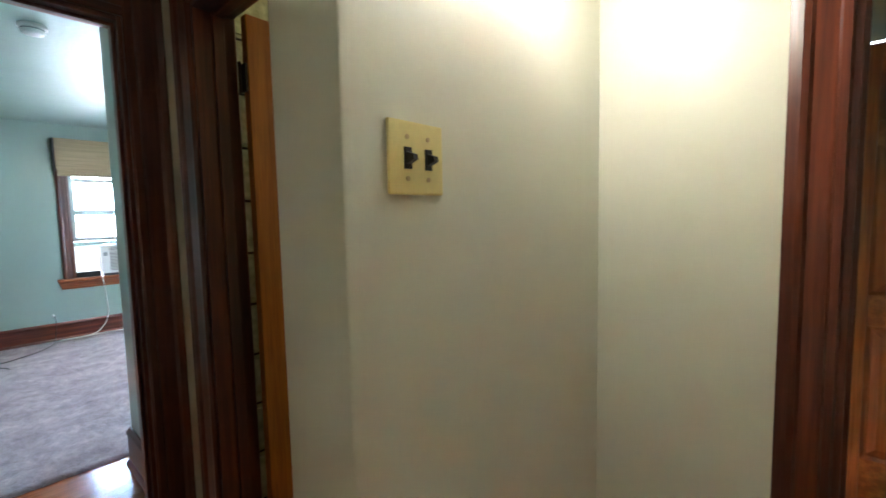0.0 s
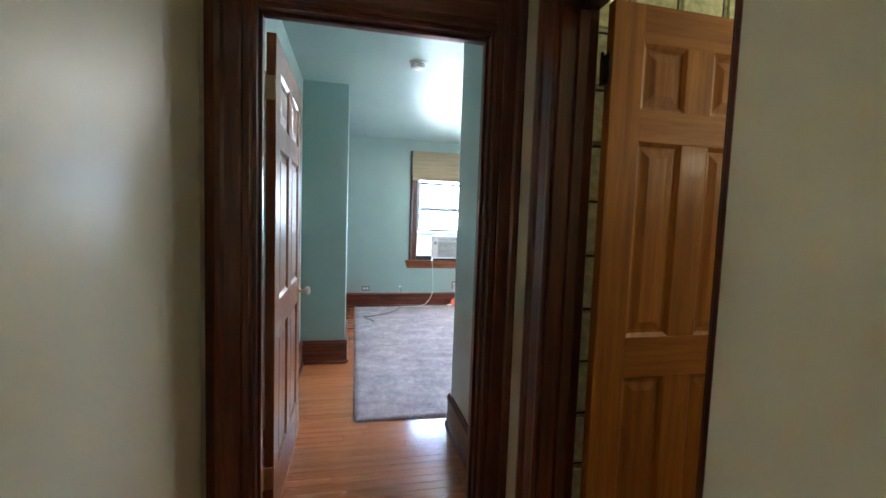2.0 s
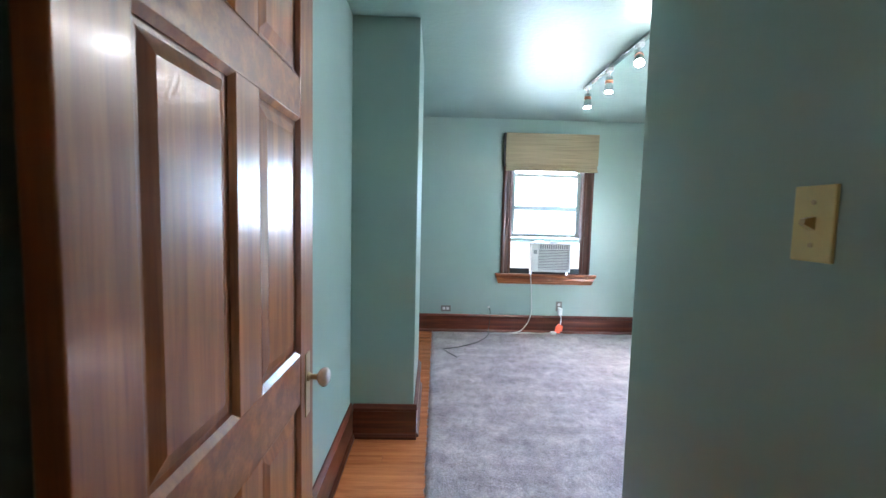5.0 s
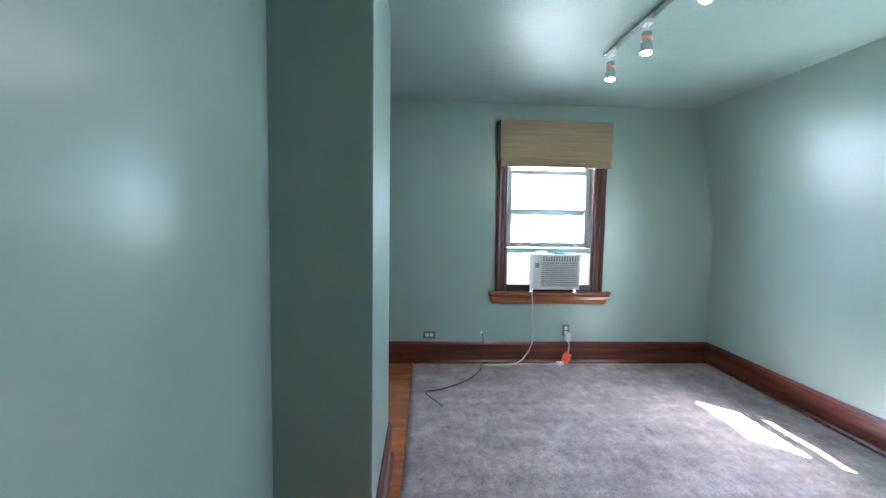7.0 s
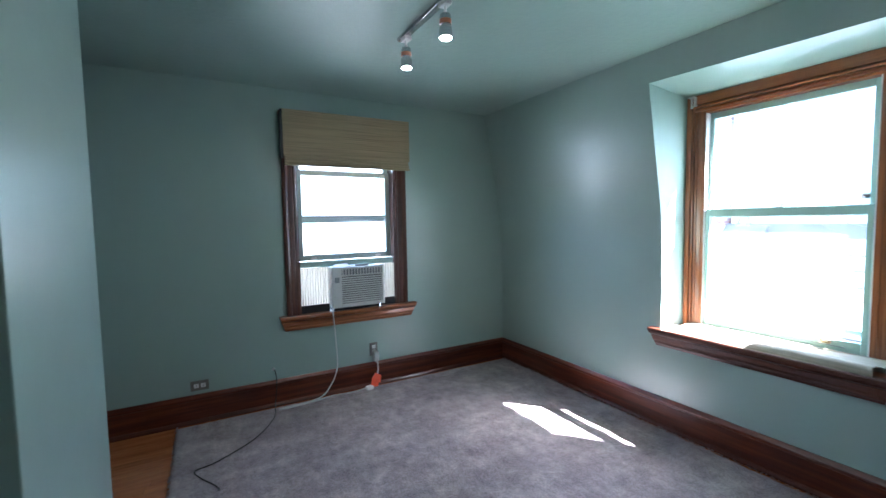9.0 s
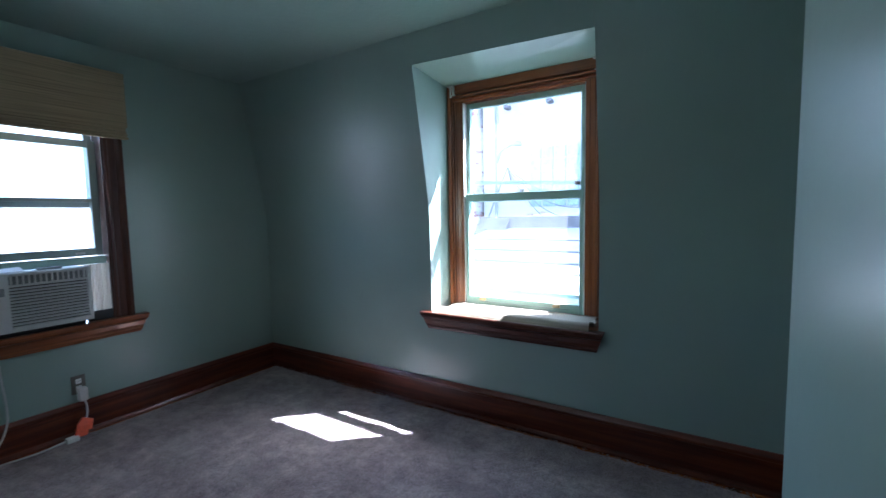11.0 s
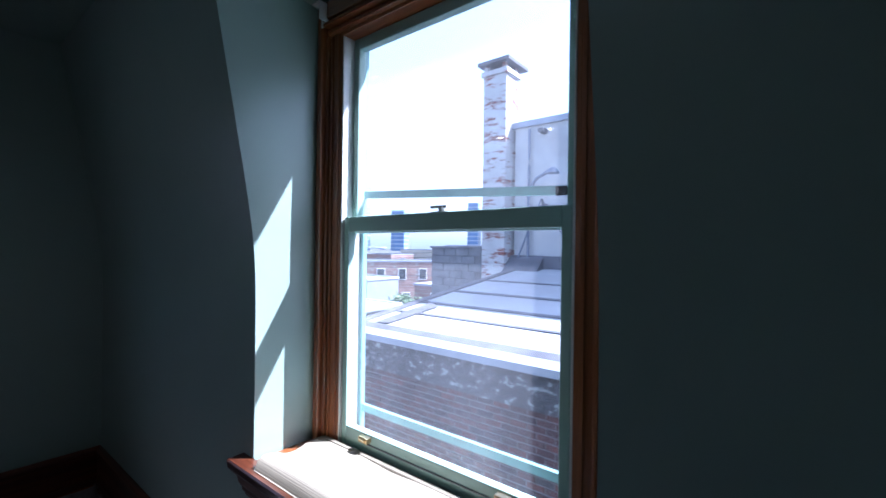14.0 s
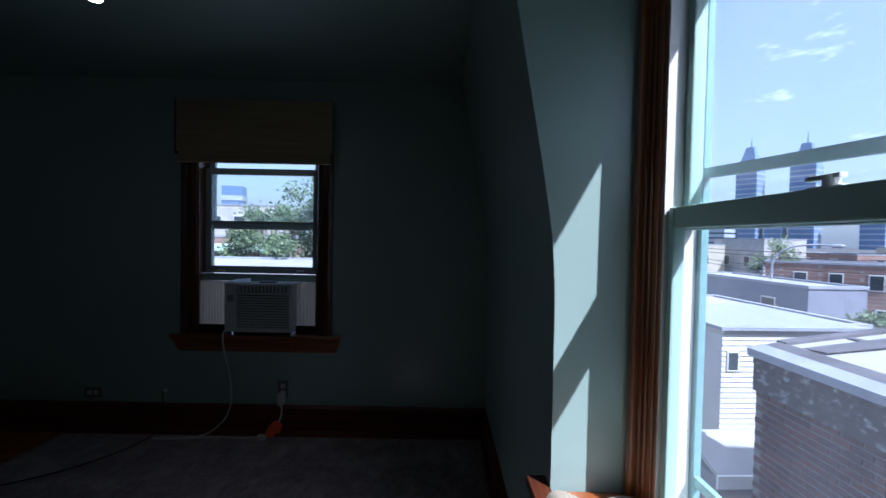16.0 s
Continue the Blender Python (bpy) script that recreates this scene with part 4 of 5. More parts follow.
def outlet(x, z, wide, mat, label):
    o = thing("wall_outlet", label, "outlet", (x, 6.33, z))
    a, b = (0.058, 0.036) if wide else (0.036, 0.058)
    part("plate", box(x - a, x + a, 6.323, 6.33, z - b, z + b, bevel=0.003), mat, o)
    for s in (-1, 1):
        cx, cz = (x + 0.022 * s, z) if wide else (x, z + 0.022 * s)
        soc = part("socket", box(cx - 0.015, cx + 0.015, 6.320, 6.323, cz - 0.015, cz + 0.015, bevel=0.001), WHITE, o, "white socket face")
        for d in (-0.005, 0.005):
            e = (cx - 0.004, cx + 0.004, cz + d - 0.001, cz + d + 0.001) if wide else (cx + d - 0.001, cx + d + 0.001, cz - 0.004, cz + 0.004)
            part("slot", box(e[0], e[1], 6.3195, 6.3205, e[2], e[3]), BLACK, soc)


outlet(-0.057, 0.270, True, STEEL, "sideways double outlet with a dull metal plate")
outlet(1.271, 0.318, False, STEEL, "upright dull metal outlet above the baseboard with a plug")

# ---------------------------------------------------------------- rug
bm = bmesh.new()
RX0, RX1, RY0, RY1 = -0.235, 2.62, 2.762, 6.275
nx, ny = 150, 180
rows = []
for i in range(nx + 1):
    row = []
    for j in range(ny + 1):
        u, v = i / nx, j / ny
        x, y = RX0 + (RX1 - RX0) * u + 0.03 * v, RY0 + (RY1 - RY0) * v
        edge = min(u * nx, (1 - u) * nx, v * ny, (1 - v) * ny)
        h = 0.017 + 0.005 * noise.noise((x * 9, y * 9, 0)) + 0.005 * noise.noise((x * 26, y * 34, 3))
        if edge < 1:
            h = 0.002
            x += 0.008 * noise.noise((y * 30, x, 5))
            y += 0.008 * noise.noise((x * 30, y, 8))
        row.append(bm.verts.new((x, y, h)))
    rows.append(row)
for a, b in zip(rows, rows[1:]):
    for j in range(ny):
        bm.faces.new((a[j], b[j], b[j + 1], a[j + 1]))
rug = thing("area_rug", "thick mottled grey-mauve pile rug on the wooden floor", "rug", (1.2, 4.5, 0))
part("rug_top", bm, RUG, rug, smooth=True)
rng = np.random.default_rng(4)
tv, tf = [], []
for side in (0, 1, 3):
    n = 520 if side < 2 else 420
    for k in range(n):
        q = rng.random()
        if side == 0:
            px, py, dx, dy = RX0 + (RX1 - RX0) * q, RY0, 0, -1
        elif side == 1:
            px, py, dx, dy = RX0 + 0.03 * q, RY0 + (RY1 - RY0) * q, -1, 0
        elif side == 2:
            px, py, dx, dy = RX0 + 0.03 + (RX1 - RX0) * q, RY1, 0, 1
        else:
            px, py, dx, dy = RX1 + 0.03 * q, RY0 + (RY1 - RY0) * q, 1, 0
        r = 0.004 + 0.004 * rng.random()
        out = 0.004 + 0.012 * rng.random()
        z = 0.012 * rng.random() + 0.006
        c = len(tv)
        tv += [(px - dy * r, py - dx * r, z), (px + dy * r, py + dx * r, z), (px + dx * out, py + dy * out, z - 0.005), (px - dx * 0.006, py - dy * 0.006, z + 0.008)]
        tf += [(c, c + 1, c + 2), (c, c + 2, c + 3), (c + 1, c + 3, c + 2)]
me = bpy.data.meshes.new("tufts")
me.from_pydata([(x - 1.2, y - 4.5, z) for x, y, z in tv], [], tf)
me.materials.append(RUG)
tf_ob = new("fringe", me)
tf_ob.parent = rug
tagged(tf_ob, kind="stuff")

# ---------------------------------------------------------------- ceiling fittings
tr = thing("track_light", "grey metal ceiling track with brushed nickel spot heads, lit", "track light", (1.015, 4.3, CEIL))
rail = bmesh.new()
cube(rail, 1.012, 1.048, 3.55, 5.09, CEIL - 0.020, CEIL - 0.001, bevel=0.002)
cube(rail, 1.023, 1.037, 3.56, 5.08, CEIL - 0.0215, CEIL - 0.0195)
part("track", rail, NICKEL, tr, "grey metal ceiling track")
for y, aim in ((5.01, (1.03, 5.01, 0)), (4.58, (1.03, 4.56, 0)), (4.13, (0.75, 3.45, 1.6)), (3.70, (1.03, 3.6, 0))):
    top = Vector((1.03, y, CEIL - 0.021))
    stem = bmesh.new()
    cube(stem, 1.01, 1.05, y - 0.03, y + 0.03, CEIL - 0.043, CEIL - 0.022, bevel=0.003)
    cyl(stem, top + Vector((0, 0, -0.02)), top + Vector((0, 0, -0.068)), 0.006)
    ad = part("adapter", stem, WHITE, tr)
    hub = top + Vector((0.0, 0, -0.066))
    d = (Vector(aim) - hub).normalized()
    can = lathe(bmesh.new(), hub - d * 0.012, d, ((0, 0.016), (0.006, 0.024), (0.02, 0.026), (0.05, 0.026), (0.052, 0.022), (0.064, 0.022), (0.066, 0.030), (0.108, 0.030), (0.11, 0.026)), 20)
    hd = part("spot_head", can, NICKEL, tr, "brushed nickel spot head", smooth=False)
    # the coppery reflection on the head is a coloured ring
    part("copper_ring", lathe(bmesh.new(), hub + d * 0.018, d, ((0, 0.0275), (0.02, 0.0275)), 20), plain("copper_reflection_ring", (0.7, 0.32, 0.2), 0.3, 0.9), hd, "copper-coloured reflection drawn as a ring")
    part("lens", lathe(bmesh.new(), hub + d * 0.0985, d, ((0, 0.025), (0.002, 0.025)), 20), BULB, hd, "glowing lamp face")
    lamp("spot", "SPOT", hub + d * 0.115, 0.05, (1.0, 0.86, 0.68), 0.02, hub + d, 75, 0.7)

sd = thing("smoke_detector", "white round smoke detector on the ceiling", "smoke detector", (0.178, 3.23, CEIL))
part("base", lathe(bmesh.new(), (0.178, 3.23, CEIL), (0, 0, -1), ((0, 0.066), (0.014, 0.066), (0.016, 0.060)), 28), WHITE, sd)
part("cover", lathe(bmesh.new(), (0.178, 3.23, CEIL - 0.016), (0, 0, -1), ((0, 0.052), (0.014, 0.054), (0.022, 0.050), (0.03, 0.046), (0.034, 0.03)), 28), WHITE, sd, smooth=False)
part("vent_ring", lathe(bmesh.new(), (0.178, 3.23, CEIL - 0.022), (0, 0, -1), ((0, 0.0555), (0.004, 0.0555)), 28), GREYP, sd)

# ---------------------------------------------------------------- switches and sconce
sw = thing("double_switch", "yellowed two-gang wall switch plate with black toggles", "light switch", (0.316, 0.333, 1.43))
part("plate", box(0.256, 0.376, 0.325, 0.333, 1.373, 1.487, bevel=0.004), YELLOWED, sw)
for x in (0.293, 0.339):
    tg = prism(bmesh.new(), [(x - 0.005, 0.325, 1.419), (x - 0.005, 0.325, 1.440), (x - 0.005, 0.308, 1.434), (x - 0.005, 0.306, 1.426)], (0.010, 0, 0))
    cube(tg, x - 0.007, x + 0.007, 0.322, 0.3255, 1.413, 1.446)
    part("toggle", tg, BLACK, sw, "black toggle")
    for z in (1.398, 1.462):
        part("screw", cyl(bmesh.new(), (x, 0.326, z), (x, 0.3235, z), 0.004, seg=10), BRASS, sw)
ss = thing("single_switch", "cream single wall switch by the bedroom door", "light switch", (0.37, 2.08, 1.35))
part("plate", box(0.364, 0.37, 2.045, 2.118, 1.292, 1.41, bevel=0.003), YELLOWED, ss)
tg = prism(bmesh.new(), [(0.364, 2.076, 1.341), (0.364, 2.076, 1.362), (0.348, 2.076, 1.358), (0.346, 2.076, 1.350)], (0, 0.01, 0))
part("toggle", tg, BRASS, ss)
for z in (1.318, 1.384):
    part("screw", cyl(bmesh.new(), (0.3645, 2.081, z), (0.362, 2.081, z), 0.004, seg=10), BRASS, ss)

sc = thing("wall_sconce", "brass wall sconce with a lit frosted shade", "wall lamp", (0.56, 0.333, 1.86))
part("back_plate", lathe(bmesh.new(), (0.56, 0.333, 1.87), (0, -1, 0), ((0, 0.055), (0.008, 0.052), (0.016, 0.03), (0.02, 0.012)), 24), BRASS, sc)
part("arm", tube(bmesh.new(), [(0.56, 0.318, 1.87), (0.56, 0.27, 1.84), (0.56, 0.225, 1.83), (0.56, 0.20, 1.86)], 0.007), BRASS, sc, smooth=True)
part("finial", lathe(bmesh.new(), (0.56, 0.20, 1.80), (0, 0, 1), ((0, 0.003), (0.008, 0.012), (0.02, 0.014), (0.03, 0.007), (0.045, 0.02), (0.06, 0.026)), 18), BRASS, sc, smooth=True)
sh = bmesh.new()
prof = [(0.0, 0.028), (0.03, 0.05), (0.07, 0.066), (0.11, 0.075), (0.14, 0.082)]
rings = [[sh.verts.new((0.56 + r * math.cos(6.2832 * i / 28), 0.20 + r * math.sin(6.2832 * i / 28), 1.868 + h)) for i in range(28)] for h, r in prof]
for a, b in zip(rings, rings[1:]):
    for i in range(28):
        sh.faces.new((a[i], a[(i + 1) % 28], b[(i + 1) % 28], b[i]))
part("shade", sh, SHADE_GLASS, sc, "frosted glass shade", smooth=True)
lamp("sconce_bulb", "POINT", (0.56, 0.20, 2.0), 0.075, (1.0, 0.93, 0.58), 0.03)
lamp("sconce_beam", "SPOT", (0.60, 0.17, 1.86), 0.022, (1.0, 0.93, 0.56), 0.05, (1.08, 0.05, 1.75), 165, 1.0)
# unseen fill lamps, added to brighten the pine door and the glass blocks
lamp("bath_bulb", "POINT", (1.45, 0.62, 1.65), 0.008, (1.0, 0.84, 0.50), 0.05)
lamp("bath_bulb", "POINT", (1.80, 1.22, 2.0), 0.085, (1.0, 0.88, 0.55), 0.05)

# ---------------------------------------------------------------- outside
GROUND = -6.4
solid("ground", box(-2500, 2500, -2500, 2500, GROUND - 1, GROUND), ASPHALT)


def building(name, label, x0, x1, y0, y1, top, wall_mat, roof_mat, turn=0.0, coping=COPING, windows=(), lip=0.12, base=GROUND, group=""):
    """A flat-roofed block with parapet and windows. windows: (face, along, z, width, height)."""
    cx, cy = (x0 + x1) / 2, (y0 + y1) / 2
    b = thing(name, label, "building", (cx, cy, base), turn, group)
    hx, hy, h = (x1 - x0) / 2, (y1 - y0) / 2, top - base
    if turn == 0:
        ORG[b] = Vector((0, 0, 0))
    part("wall", box(-hx, hx, -hy, hy, 0, h - 0.02), wall_mat, b)
    part("roof", box(-hx + 0.2, hx - 0.2, -hy + 0.2, hy - 0.2, h - 0.02, h + 0.03), roof_mat, b)
    bm = bmesh.new()
    for a in ((-hx - 0.05, hx + 0.05, -hy - 0.05, -hy + 0.2), (-hx - 0.05, hx + 0.05, hy - 0.2, hy + 0.05), (-hx - 0.05, -hx + 0.2, -hy + 0.2, hy - 0.2), (hx - 0.2, hx + 0.05, -hy + 0.2, hy - 0.2)):
        cube(bm, *a, h - 0.02, h + lip)
    part("coping", bm, coping, b)
    for face, al, z, ww, wh in windows:
        zz = z - base
        if face == "w":
            f, g = (-hx - 0.03, -hx + 0.03, al - ww / 2, al + ww / 2), (-hx - 0.05, -hx - 0.031, al - ww / 2 + 0.07, al + ww / 2 - 0.07)
        else:
            f, g = (al - ww / 2, al + ww / 2, -hy - 0.03, -hy + 0.03), (al - ww / 2 + 0.07, al + ww / 2 - 0.07, -hy - 0.05, -hy - 0.031)
        wn = part("window", box(*f, zz, zz + wh), WHITE, b)
        part("pane", box(*g, zz + 0.07, zz + wh - 0.07), DARKWIN, wn)
    return b


# brick neighbour across the alley, with its sloping silver roof
nb = thing("brick_building", "old dark red brick building with a sloping silver-coated roof", "building", (6.0, 3.0, GROUND))
part("wall", box(6.03, 11.3, -7.0, 7.85, GROUND, -0.18), MORTAR, nb)
part("coping_bed", prism(bmesh.new(), [(6.0, -7.03, -0.12), (6.27, -7.03, -0.10), (6.30, -7.03, 0.132), (6.10, -7.03, 0.088), (6.0, -7.03, 0.03)], (0, 14.91, 0)), TAR, nb, "dark weathered strip behind the coping")
part("parge_band", box(5.985, 6.03, -7.0, 7.85, -0.42, -0.035), PEELED, nb, "flaking white parge band under the coping")
bm = prism(bmesh.new(), [(6.0, -7.0, -0.18), (11.3, -7.0, -0.18), (11.3, -7.0, 0.80), (6.2, -7.0, 0.10)], (0, 14.85, 0))
part("roof", bm, SILVER_ROOF, nb)
part("coping", prism(bmesh.new(), [(5.94, -7.05, -0.03), (6.10, -7.05, -0.02), (6.12, -7.05, 0.098), (5.94, -7.05, 0.055)], (0, 14.95, 0)), COPING, nb, "pale blue-grey metal coping")
part("end_coping", prism(bmesh.new(), [(6.29, 7.77, 0.06), (6.29, 7.91, 0.06), (6.29, 7.91, 0.145), (6.29, 7.77, 0.145)], (5.0, 0, 0.685)), TAR, nb)
for x, wd in ((6.95, 0.07), (7.58, 0.10), (8.5, 0.12), (9.62, 1.66)):
    z = 0.10 + (x - 6.2) * 0.70 / 5.1
    part("roof_seam", prism(bmesh.new(), [(x, -7.0, z - 0.02), (x + wd, -7.0, z - 0.01), (x + wd, -7.0, z + 0.028), (x, -7.0, z + 0.018)], (0, 14.75, 0)), TAR, nb, "dark tarred roof seam")
part("tar_patch", prism(bmesh.new(), [(6.3, 7.55, 0.135), (7.6, 7.55, 0.314), (7.4, 7.25, 0.287), (6.35, 7.33, 0.142)], (0, 0, 0.008)), TAR, nb)

# taller stuccoed building with its chimney
tb = thing("stucco_building", "tall weathered white stucco building with a glass-block window", "building", (11.4, 2.0, GROUND))
part("wall", box(11.35, 20.0, -8.0, 8.42, GROUND, 4.38), STUCCO, tb)
part("coping", box(11.28, 20.1, -8.1, 8.49, 4.38, 4.52), COPING, tb)
# unseen taller block, added and sized to cast the shadow on the silver roof
part("upper_storey", box(11.36, 20.0, -8.0, 4.3, 4.52, 7.62), STUCCO, tb)
part("upper_coping", box(11.28, 20.1, -8.1, 4.38, 7.62, 7.74), COPING, tb)
# thin bar added in place of a dark diagonal shadow line
part("strut", tube(bmesh.new(), [(11.30, 8.38, 0.95), (11.14, 7.98, 1.72), (10.97, 7.52, 2.56)], 0.022, 6), BLUEGREY, tb)
part("dark_skirt", box(11.27, 11.35, -8.0, 8.42, 0.70, 1.24), TAR, tb, "dark tarred flashing")
# tar-dark wedge shaped and coloured as the shadow at the chimney foot
part("flashing", prism(bmesh.new(), [(10.75, 8.49, 0.74), (11.31, 8.49, 0.80), (11.31, 8.49, 1.25)], (0, -0.9, 0)), TAR, tb, "dark wedge drawn for the shadow at the chimney foot")
for y, z in ((7.63, 4.2), (6.46, 4.2)):
    bm = box(11.10, 11.36, y - 0.07, y + 0.07, z - 0.06, z + 0.04, bevel=0.02)
    part("scupper", bm, TAR, tb, "dark roof drain scupper")
gb = part("window_surround", box(11.33, 11.352, 5.05, 7.05, 1.50, 3.10), COPING, tb)
part("brick_sill", box(11.27, 11.35, 4.98, 7.12, 1.24, 1.38), CHIM, tb, "brick sill course")
part("downpipe", tube(bmesh.new(), [(11.28, 8.0, 4.3), (11.28, 8.0, 3.2), (11.27, 8.0, 2.0), (11.28, 8.0, 0.9)], 0.03, 10), BLUEGREY, tb, smooth=True)
part("bracket_arm", tube(bmesh.new(), [(11.3, 8.0, 2.75), (11.1, 7.75, 3.02), (10.95, 7.45, 3.12), (10.9, 7.25, 3.2)], 0.04, 8), BLUEGREY, tb, smooth=True)
part("lamp_hood", lathe(bmesh.new(), (10.9, 7.22, 3.24), (0, 0, -1), ((0, 0.03), (0.04, 0.10), (0.12, 0.14), (0.14, 0.13)), 14), BLUEGREY, tb)
part("insulator_mast", tube(bmesh.new(), [(11.3, 7.55, 2.2), (11.05, 7.5, 2.35), (10.95, 7.5, 2.55)], 0.025, 8), TAR, tb)
for k in range(4):
    part("service_wire", tube(bmesh.new(), [(10.95, 7.5, 2.5 - 0.03 * k), (11.1, 6.6, 1.9 - 0.22 * k), (11.2, 5.6, 1.75 - 0.3 * k), (11.25, 4.2, 2.0 - 0.3 * k)], 0.012, 6), TAR, tb)
part("roof_cable", tube(bmesh.new(), [(11.0, 7.2, 0.80), (10.6, 6.9, 0.72), (10.4, 6.5, 0.69), (10.7, 6.1, 0.74), (11.2, 5.9, 0.82)], 0.014, 6), BLACK, tb)
ch = thing("chimney", "tall square brick chimney with flaking white paint and a stone cap", "chimney", (11.3, 8.6, 0.6))
part("shaft", box(11.0, 11.62, 8.50, 9.15, -1.0, 5.72, bevel=0.015), CHIM, ch)
part("corbel", box(10.95, 11.67, 8.45, 9.20, 5.72, 5.84), CHIM, ch)
part("cap", box(10.88, 11.90, 8.37, 9.27, 5.98, 6.07, bevel=0.012), TAR, ch, "grey stone cap slab")
for x, y in ((11.0, 8.52), (11.5, 8.52), (11.0, 9.03), (11.5, 9.03)):
    part("cap_pier", box(x, x + 0.1, y, y + 0.1, 5.84, 5.98), CHIM, ch)
pw = thing("block_parapet", "grey cinder-block parapet wall beside the chimney", "wall", (11.0, 9.7, GROUND))
part("core", box(11.03, 11.25, 9.16, 10.80, GROUND, 1.40), MORTAR, pw)
part("cap", box(10.97, 11.30, 9.16, 10.84, 1.40, 1.46, bevel=0.01), CINDER, pw)

# houses beyond
hs = thing("siding_house", "small white clapboard house with one window", "house", (10.2, 14.2, GROUND))
part("wall", box(9.85, 13.5, 13.45, 17.2, GROUND, -0.72), SIDING, hs)
for k in range(22):
    z = -0.85 - 0.13 * k
    part("clapboard", prism(bmesh.new(), [(9.8, 13.44, z - 0.13), (9.8, 13.405, z - 0.13), (9.8, 13.425, z), (9.8, 13.44, z)], (3.7, 0, 0)), SIDING, hs)
    part("clapboard", prism(bmesh.new(), [(9.84, 13.42, z - 0.13), (9.805, 13.42, z - 0.13), (9.825, 13.42, z), (9.84, 13.42, z)], (0, 3.75, 0)), SIDING, hs)
part("roof", box(9.7, 13.6, 13.3, 17.3, -0.72, -0.64), COPING, hs)
wn = part("window", box(9.93, 10.23, 13.385, 13.44, -1.75, -1.25), WHITE, hs)
part("pane", box(9.96, 10.20, 13.378, 13.385, -1.71, -1.29), DARKWIN, wn)
lr = thing("lean_to_roof", "low pale lean-to roof at the foot of the house", "roof", (9.8, 12.6, GROUND))
part("roof", prism(bmesh.new(), [(8.9, 12.2, -3.75), (11.4, 12.2, -3.75), (11.4, 13.40, -3.30), (8.9, 13.40, -3.30)], (0, 0, 0.1)), SILVER_ROOF, lr)
part("fascia", box(8.88, 11.42, 12.14, 12.2, -3.95, -3.66), WHITE, lr)
part("wall", box(8.95, 11.35, 12.25, 13.35, GROUND, -3.78), BLUEGREY, lr)

building("flat_roof_house", "cream flat-roofed house with a pale roof", 14.3, 17.2, 16.6, 24.0, -1.30, CREAMB, SILVER_ROOF, windows=(("s", 0.1, -2.25, 1.1, 0.5), ("s", -0.95, -3.6, 0.7, 1.1), ("w", -1.5, -3.3, 0.8, 1.2)))
building("white_row_house", "white rendered row house with a flat roof", 12.5, 15.5, 25.0, 32.0, -0.75, SIDING, SILVER_ROOF, windows=(("s", 0.0, -2.6, 1.0, 1.3), ("w", 1.0, -2.6, 1.0, 1.3)))
building("parapet_house", "house with a blue-grey parapet wall and silver roof", 19.8, 22.6, 21.6, 30.0, -0.55, BLUEGREY, SILVER_ROOF, windows=(("w", -2.0, -2.4, 0.9, 1.2),))
building("pink_brick_house", "long pinkish brick row house with white trim", 29.0, 40.0, 29.5, 36.0, 0.10, PINKBRICK, TAR,
         turn=-42.0, windows=(("s", -3.5, -1.6, 0.8, 1.1), ("s", -1.6, -1.6, 0.8, 1.1), ("s", 0.4, -1.6, 0.8, 1.1), ("s", 2.4, -1.6, 0.8, 1.1), ("s", -2.5, -4.0, 0.8, 1.2), ("s", 0.8, -4.0, 0.8, 1.2)))
building("brick_row_house", "low red brick row house", 23.5, 27.5, 15.0, 21.0, -1.0, PINKBRICK, SILVER_ROOF, windows=(("w", -1.5, -2.3, 0.9, 0.9), ("w", 1.2, -2.3, 0.9, 0.9)))
for k in range(9):
    building("row_house", "distant low flat-roofed row house", 34 + 7.5 * k, 40 + 7.5 * k, 70 - 5.5 * k, 80 - 5.5 * k, 0.3 + 0.9 * (k * 7 % 3), (PINKBRICK, CREAMB, STUCCO)[k % 3], (TAR, SILVER_ROOF)[k % 2],
             group="distant row houses", windows=(("w", -2, -1.8, 1.1, 1.5), ("w", 2, -1.8, 1.1, 1.5), ("s", 0, -1.8, 1.2, 1.5)))

# street lamp and wires
sl = thing("street_lamp", "pale curved-arm street lamp over the roofs", "street lamp", (21.85, 26.05, GROUND))
part("pole", cyl(bmesh.new(), (21.85, 26.05, GROUND), (21.85, 26.05, 0.2), 0.09, 0.06), COPING, sl)
part("arm", tube(bmesh.new(), [(21.85, 26.05, 0.1), (21.95, 25.95, 0.75), (22.4, 25.5, 1.25), (23.0, 24.95, 1.42), (23.7, 24.3, 1.40)], 0.05, 8), COPING, sl, smooth=True)
part("luminaire", lathe(bmesh.new(), (23.6, 24.4, 1.38), (0.7, -0.7, 0), ((0, 0.05), (0.1, 0.10), (0.4, 0.11), (0.55, 0.05)), 12), COPING, sl)
for k, z in enumerate((1.15, 0.85, 0.2, -0.4)):
    wr = tube(bmesh.new(), [(14.0 + 3 * k, 34.0, z + 0.5), (21.0 + k, 24.5, z - 0.15), (30.0, 17.0 - k, z + 0.3)], 0.018, 5)
    tagged(new("overhead_wire", mesh_of("overhead_wire", wr, BLACK)), "thin dark overhead utility wire", "wire", "utility wires")
up = thing("utility_pole", "weathered wooden utility pole carrying the wires", "utility pole", (14.0, 34.0, GROUND))
part("pole", cyl(bmesh.new(), (14.0, 34.0, GROUND), (14.0, 34.0, 2.4), 0.14, 0.10), BARK, up)
part("crossarm", box(13.0, 15.0, 33.95, 34.05, 1.7, 1.82), BARK, up)


